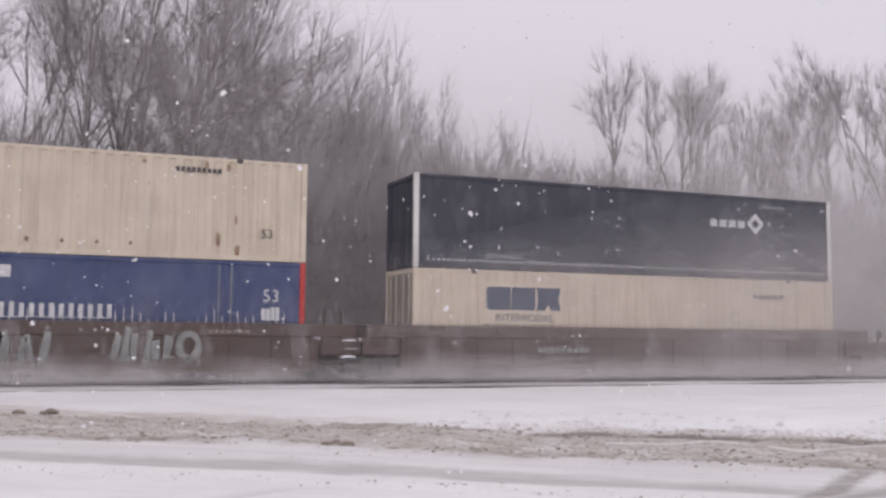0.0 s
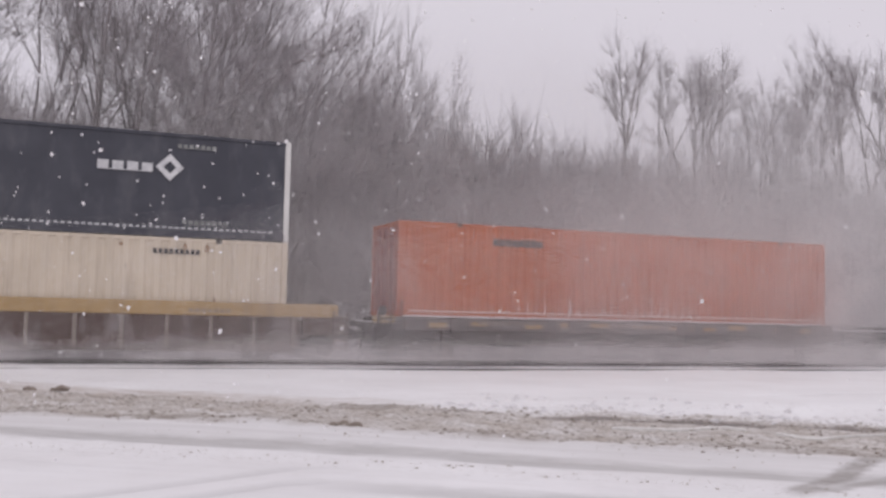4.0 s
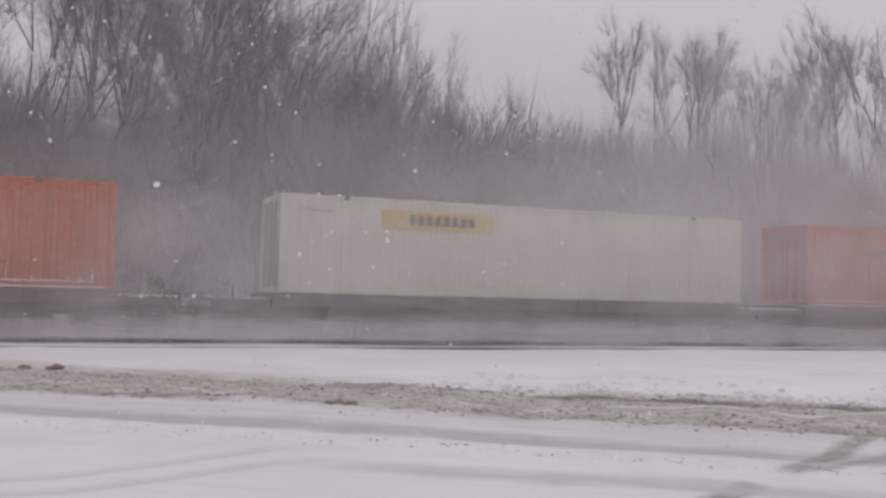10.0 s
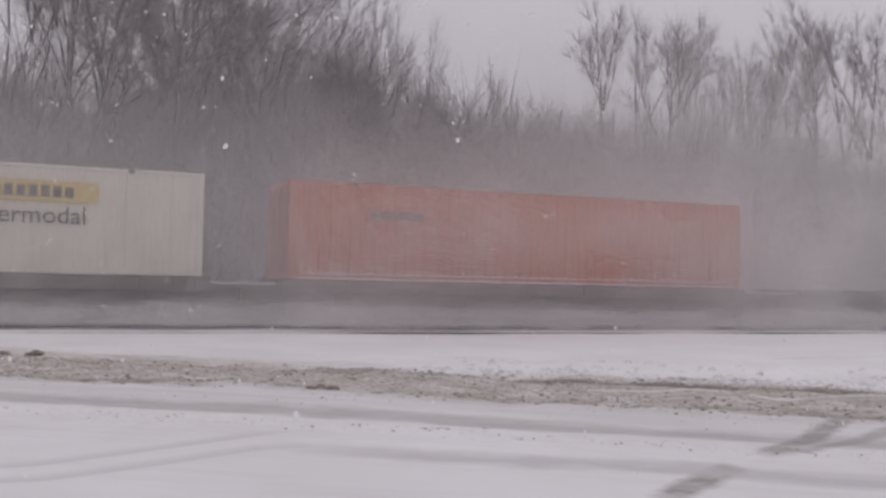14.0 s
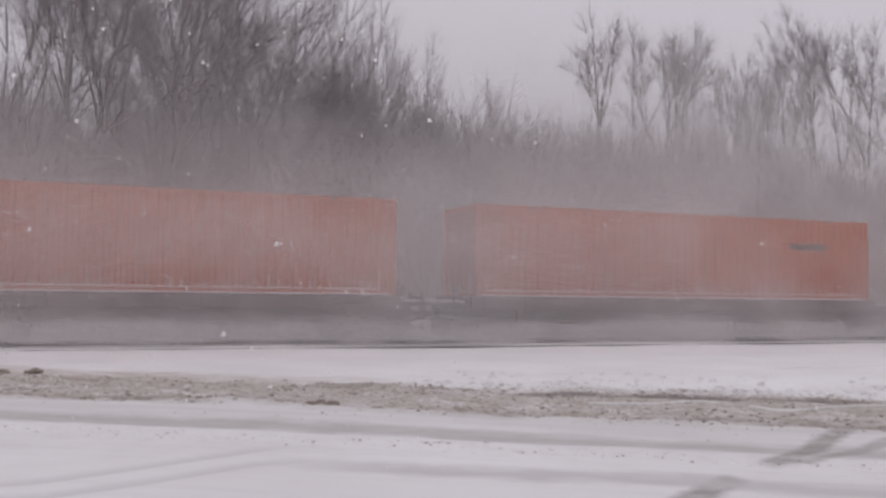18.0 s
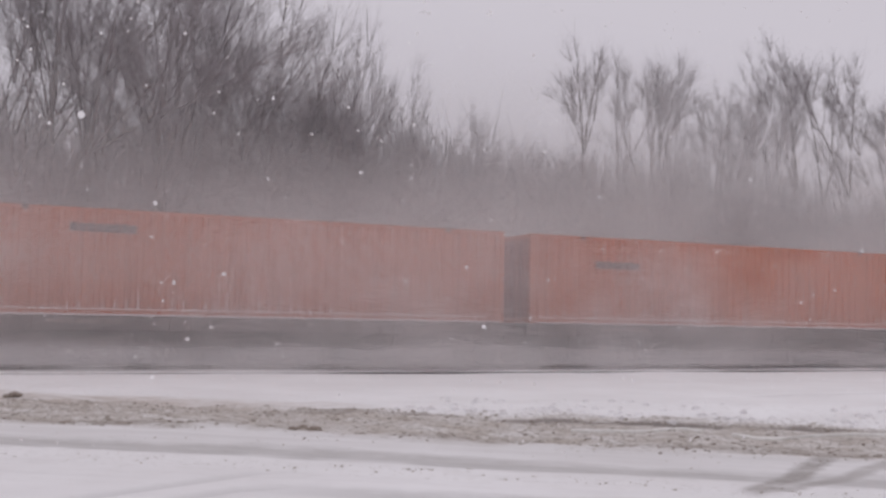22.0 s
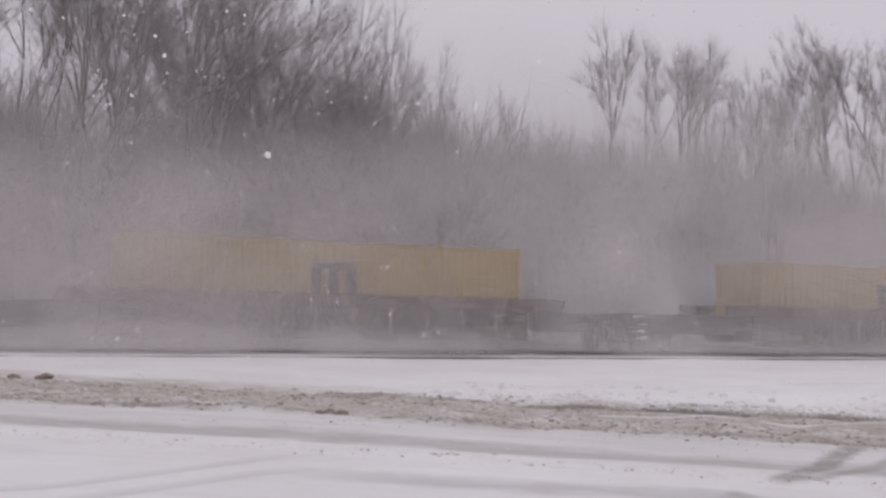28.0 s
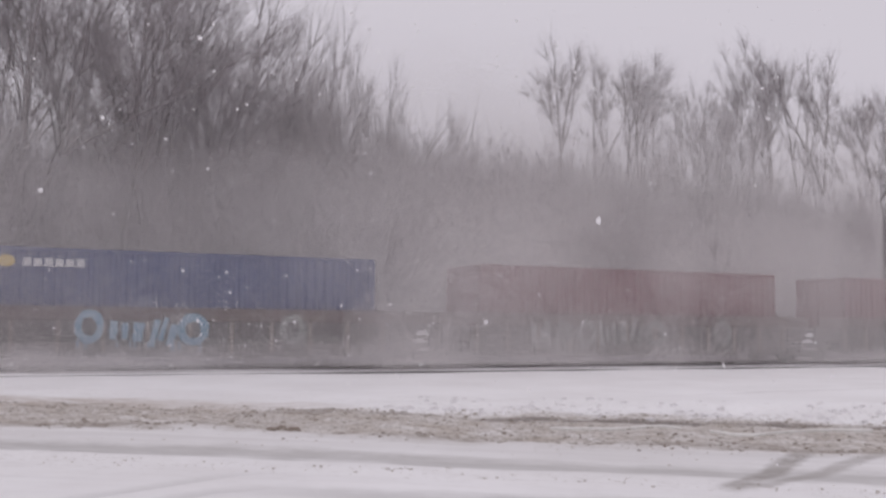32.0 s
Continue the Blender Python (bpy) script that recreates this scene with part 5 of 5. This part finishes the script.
SPINES = (("orange_a", 117.1), (None, 136.6), ("white", 158.1), ("orange_b", 176.8), (None, 198.6), ("orange_a", 216.4), ("white", 235.15), ("orange_c", 253.75),
          ("white_alt", 274.4), ("orange_c", 293.5), ("white", 310.7), ("grey", 328.0), ("orange_b", 345.3), ("white", 363.8), ("orange_c", 382.4), (None, 401.5),
          ("orange_b", 421.0), ("orange_c", 440.4), (None, 458.7), ("orange_c", 476.75), ("orange_d", 495.55), ("orange_d", 515.9), ("orange_b", 534.6), ("orange_c", 553.4),
          ("orange_c", 570.8), ("orange_a", 588.1), ("orange_c", 605.2), ("orange_c", 623.65))
BREAKS = {1, 4, 7, 11, 15, 19, 23}      # a free coupling after these
for k, (kind, left) in enumerate(SPINES):
    first, last = k == 0 or (k - 1) in BREAKS, k == len(SPINES) - 1 or k in BREAKS
    x0 = 116.4 if k == 0 else (SPINES[k - 1][1] + L53 + left) / 2 + (0.45 if first else 0)
    x1 = 641.5 if k == len(SPINES) - 1 else (left + L53 + SPINES[k + 1][1]) / 2 - (0.45 if last else 0)
    car, mid = spine_car(x0, x1, left, left + L53, first, last, k in (0, 2, 3, 6))
    TRAIN.append((car, mid, RAIL_Z))
    if kind:
        load(kind, left, L53, RAIL_Z + 1.385)

wells([(644.9, 657.1), (666.5, 678.7), (689.9, 702.1), (712.0, 724.2), (732.9, 745.1)], 642.4, 747.6, "dull red well car caked with snow dust", "car_red", "car_red")
wells([(752.45, 764.65), (774.05, 786.2), (790.2, 802.4), (805.65, 817.8), (821.4, 833.6)], 748.5, 835.0, "grimy brown well car with pale ribs", "car_brown", "car_dark")
wells([(837.1, 849.2), (856.3, 868.5), (872.1, 884.3), (887.8, 900.0)], 835.9, 902.6, "brown well car covered in sprayed tags", "car_brown", "car_dark", ((), [(3.6, 7.4, "tag_blue"), (9.2, 9.6, "tag_pale")], [(1.8, 6.7, "tag_pale"), (9.2, 9.6, "tag_pale")], [(2.0, 6.0, "tag_pale")]))
for left, low, high in ((644.9, ("yellow20", "maroon20"), "maroon40"), (666.5, "yellow_low", "yellow40"), (689.9, ("grey20", "yellow20"), "maroon_gold"), (712.0, "grey_40", "teal40"),
                        (732.9, "brick40", "yellow40"), (752.45, "yellow_low", None), (774.05, "yellow_low", None), (790.2, ("yellow20", "maroon20"), None), (805.65, "yellow_low", None),
                        (821.4, "maroon_corner", None), (837.1, "brick40", None), (856.3, "blue40", None), (872.1, "maroon40", None), (887.8, "maroon40", None)):
    z = RAIL_Z + 0.63
    if isinstance(low, tuple):
        for i, kind in enumerate(low):
            load(kind, left + i * (L20 + 0.07), L20, z)
    else:
        load("teal40" if low == "grey_40" else low, left, L40, z)
    if high:
        load(high, left, L40, z + STD + 0.01)

# ---- snow in the air ----


def veil(name, label, x0, x1, z0, z1, y, gap, cover, sway, seed, columns=False):
    """A drifting, billowing layer of snow grains; cover(x, z) is the share of the view that it fills."""
    rng = np.random.default_rng(seed)
    wide, close = (0.931, 1.075) if columns else (1.075, 0.931)
    gx, gz = np.meshgrid(np.arange(x0, x1, gap * wide), np.arange(z0, z1, gap * close))
    rows, cols = gx.shape
    if columns:
        gz = gz + gap * close * rng.random((1, cols))
    else:
        gx = gx + gap * wide * rng.random((rows, 1))
    loose_x, loose_z = (0.28, 0.12) if columns else (0.12, 0.16)
    half = ((np.arange(gx.shape[0])[:, None] + np.arange(gx.shape[1])) % 2).ravel()
    gx = (gx + rng.uniform(-loose_x, loose_x, gx.shape) * gap).ravel()
    gz = (gz + rng.uniform(-loose_z, loose_z, gz.shape) * gap).ravel()
    c = np.clip(cover(gx, gz), 0, 0.85)
    keep = c > 0.012
    gx, gz, c, half = gx[keep], gz[keep], c[keep], half[keep]
    gy = y + sway * (fractal(gx, gz, seed, 0.16, 3) - 0.44) * 2.2
    r = gap * np.sqrt(c / 0.433) * 0.577
    a = math.pi / 2 + math.pi * half + rng.uniform(-0.15, 0.15, len(gx))
    tip = rng.uniform(-0.2, 0.2, len(gx))
    v = np.empty((len(gx), 3, 3), np.float32)
    for k in range(3):
        ang = a + k * 2 * math.pi / 3
        v[:, k, 0] = gx + r * np.cos(ang)
        v[:, k, 1] = gy + r * np.sin(ang) * tip
        v[:, k, 2] = gz + r * np.sin(ang)
    me = raw_mesh(name, v.reshape(-1, 3), np.arange(len(gx) * 3).reshape(-1, 3), M["grain"])
    return tagged(new(name, me), label, "blown snow", kind="stuff")


def puffs(x, z, seed, scale, low, high):
    return np.clip((fractal(x, z * 1.4, seed, scale, 4) - low) / (high - low), 0, 1)


def front_cover(x, z):
    thick = 0.05 + 0.10 * step_up(x, 6, 14) + 0.17 * step_up(x, 12, 26) + 0.08 * step_up(x, 32, 46) - 0.22 * step_up(x, 48, 62)
    body = thick * (0.75 + 0.5 * puffs(x, z, 5, 0.22, 0.3, 0.6)) * (1 - step_up(z, 1.4 + 1.2 * step_up(x, 10, 24) + 3.4 * fractal(x, x * 0 + 3, 8, 0.15, 2), 4.8 + 2.7 * step_up(x, 10, 24)))
    foot = (0.46 + 0.24 * step_up(x, 12, 26) - 0.38 * step_up(x, 50, 66)) * (1 - step_up(z, 0.4, 0.9 + 1.3 * fractal(x, x * 0 + 7, 12, 0.2, 2))) * (0.55 + 0.8 * puffs(x, z, 9, 0.5, 0.3, 0.6))
    return (body + foot) * (0.4 + 0.4 * step_up(x, 22, 50) + 0.6 * (1 - 0.667 * step_up(x, 22, 50)) * step_up(z, 0.30, 0.42))


def edge_cover(x, z):
    bands = 0.14 * step_up(x, 15, 22) - 0.06 * step_up(x, 33, 37) + 0.24 * step_up(x, 44, 53) - 0.12 * step_up(x, 64, 70) + 0.13 * step_up(x, 72, 80) - 0.19 * step_up(x, 89, 96) + 0.2 * step_up(x, 103, 110)
    return bands * (0.6 + 0.8 * puffs(x, z, 35, 0.2, 0.3, 0.6)) * (1 - step_up(z, 2.2 + 1.5 * fractal(x, x * 0 + 2, 38, 0.12, 2), 6.2))


def back_cover(x, z):
    thick = 0.16 + 0.23 * step_up(x, 8, 36)
    return (thick + 0.06) * (0.6 + 0.8 * puffs(x, z, 15, 0.16, 0.3, 0.6)) * (1 - step_up(z, 5.0 + 2 * fractal(x, x * 0 + 5, 18, 0.12, 2), 13.5))


def far_cover(x, z):
    return 0.27 * (0.75 + 0.4 * puffs(x, z, 25, 0.08, 0.3, 0.6)) * (1 - step_up(z, 12, 24)) * step_up(x, 12, 24)


FRONT = veil("blown_snow", "powder snow whirled up along the passing train", -3, 86, 0.22, 7.5, 27.9, 0.030, front_cover, 0.5, 61)
EDGE = veil("blown_snow", "banks of powder snow drifting along the track", 14, 128, 0.35, 6.2, 27.4, 0.043, edge_cover, 0.5, 65, True)
BACK = veil("blown_snow", "thin drifting snow behind the train", -3, 51, 0.4, 13, 34.0, 0.039, back_cover, 0.6, 62, True)
FAR = veil("snow_haze", "haze of falling snow before the distant trees", 12, 88, -0.6, 24, 57.0, 0.105, far_cover, 0.8, 63)


def puff_cover(seed, w, h):
    def cover(x, z):
        edge = np.clip(1 - ((x / (w / 2)) ** 2 + (np.maximum(z - 0.9, 0) / h) ** 2), 0, 1)
        return 0.62 * edge ** 0.8 * puffs(x + 40 * seed, z, seed, 0.42, 0.24, 0.6)
    return cover


# clouds of powder dragged along in the gaps and behind the car ends: place along the train, kind
CLOUD_KINDS = [(7.5, 3.4, 3), (10.5, 4.4, 4), (6.0, 2.4, 6)]
CLOUDS = []
models = {}
for place, kind in ((32.6, 2), (52.4, 2), (72.0, 2), (93.5, 0), (134, 1), (153, 0), (200.5, 1), (214.5, 0), (233.8, 2), (252.5, 2), (271.8, 0), (309.9, 2), (329, 1), (334, 1), (341, 1), (362.5, 2), (402, 1), (412, 0), (459, 1), (470, 0),
                    (513.8, 0), (552, 2), (575, 0), (610, 0), (642.4, 0), (660.5, 1), (666, 1), (671.5, 1), (677, 0), (683, 1), (689.5, 1), (694, 1), (700, 1), (706, 1), (748, 1), (768.5, 0), (788.3, 2), (835, 0), (852, 0), (870.2, 2)):
    w, h, seed = CLOUD_KINDS[kind]
    if kind not in models:
        models[kind] = veil("snow_cloud", "billow of powder snow dragged along by the train", -w / 2, w / 2, 0.05, h + 1, 0.0, 0.048, puff_cover(seed, w, h), 0.3, 80 + kind, True)
        tagged(models[kind], group="snow clouds along the train")
        cloud = models[kind]
    else:
        cloud = copy_thing(models[kind], Matrix())
    CLOUDS.append((cloud, place))


def falling(seed, count, sizes, xs, ys, zs):
    """Single flakes spread through a block of air, ragged and six-cornered."""
    rng = np.random.default_rng(seed)
    x, z = rng.uniform(*xs, count), rng.uniform(*zs, count)
    y = ys[0] + (ys[1] - ys[0]) * rng.random(count) ** 0.6
    s = sizes[0] + (sizes[1] - sizes[0]) * rng.random(count) ** 2
    a = rng.uniform(0, 6.28, count)[:, None] + np.arange(6) * math.pi / 3
    r = s[:, None] * rng.uniform(0.45, 1.15, (count, 6))
    v = np.stack([x[:, None] + r * np.cos(a), y[:, None] + rng.uniform(-0.3, 0.3, (count, 6)) * s[:, None], z[:, None] + r * np.sin(a)], -1)
    k = np.arange(count)[:, None, None] * 6 + np.array([[0, 1, 2], [0, 2, 3], [0, 3, 4], [0, 4, 5]])
    me = raw_mesh("falling_snow", v.reshape(-1, 3), k.reshape(-1, 3), M["flake"])
    return tagged(new("falling_snow", me), "scattered snowflakes falling through the air", "snowflakes", kind="stuff")


FLAKES = [(falling(71, 8000, (0.017, 0.042), (-6, 50), (12, 27), (-2, 60)), (-0.55, 0.0, -1.35)),
          (falling(72, 5500, (0.009, 0.028), (-4, 44), (5, 14), (-1, 45)), (-0.85, 0.02, -1.1)),
          (falling(73, 700, (0.010, 0.026), (-3, 18), (3.5, 7), (-1, 54)), (-0.35, -0.02, -1.5))]


def motions():
    times = (0, 8, 16, 24, 32)
    for thing, place, z in TRAIN:
        walk(thing, [(t, pose(place - SPEED * t, TRACK_Y, z)) for t in times])
    for thing, place in CLOUDS:
        walk(thing, [(t, pose(place - SPEED * t, 28.35, 0.31)) for t in times])
    walk(FRONT, [(t, pose(-1.7 * t, 0, 0)) for t in times])
    walk(EDGE, [(t, pose(-3.0 * t, 0, 0)) for t in times])
    walk(BACK, [(t, pose(-0.4 * t, 0, 0)) for t in times])
    walk(FAR, [(t, pose(-0.1 * t, 0, 0)) for t in times])
    for flakes, (vx, vy, vz) in FLAKES:
        walk(flakes, [(t, pose(vx * t, vy * t, vz * t)) for t in times])


motions()
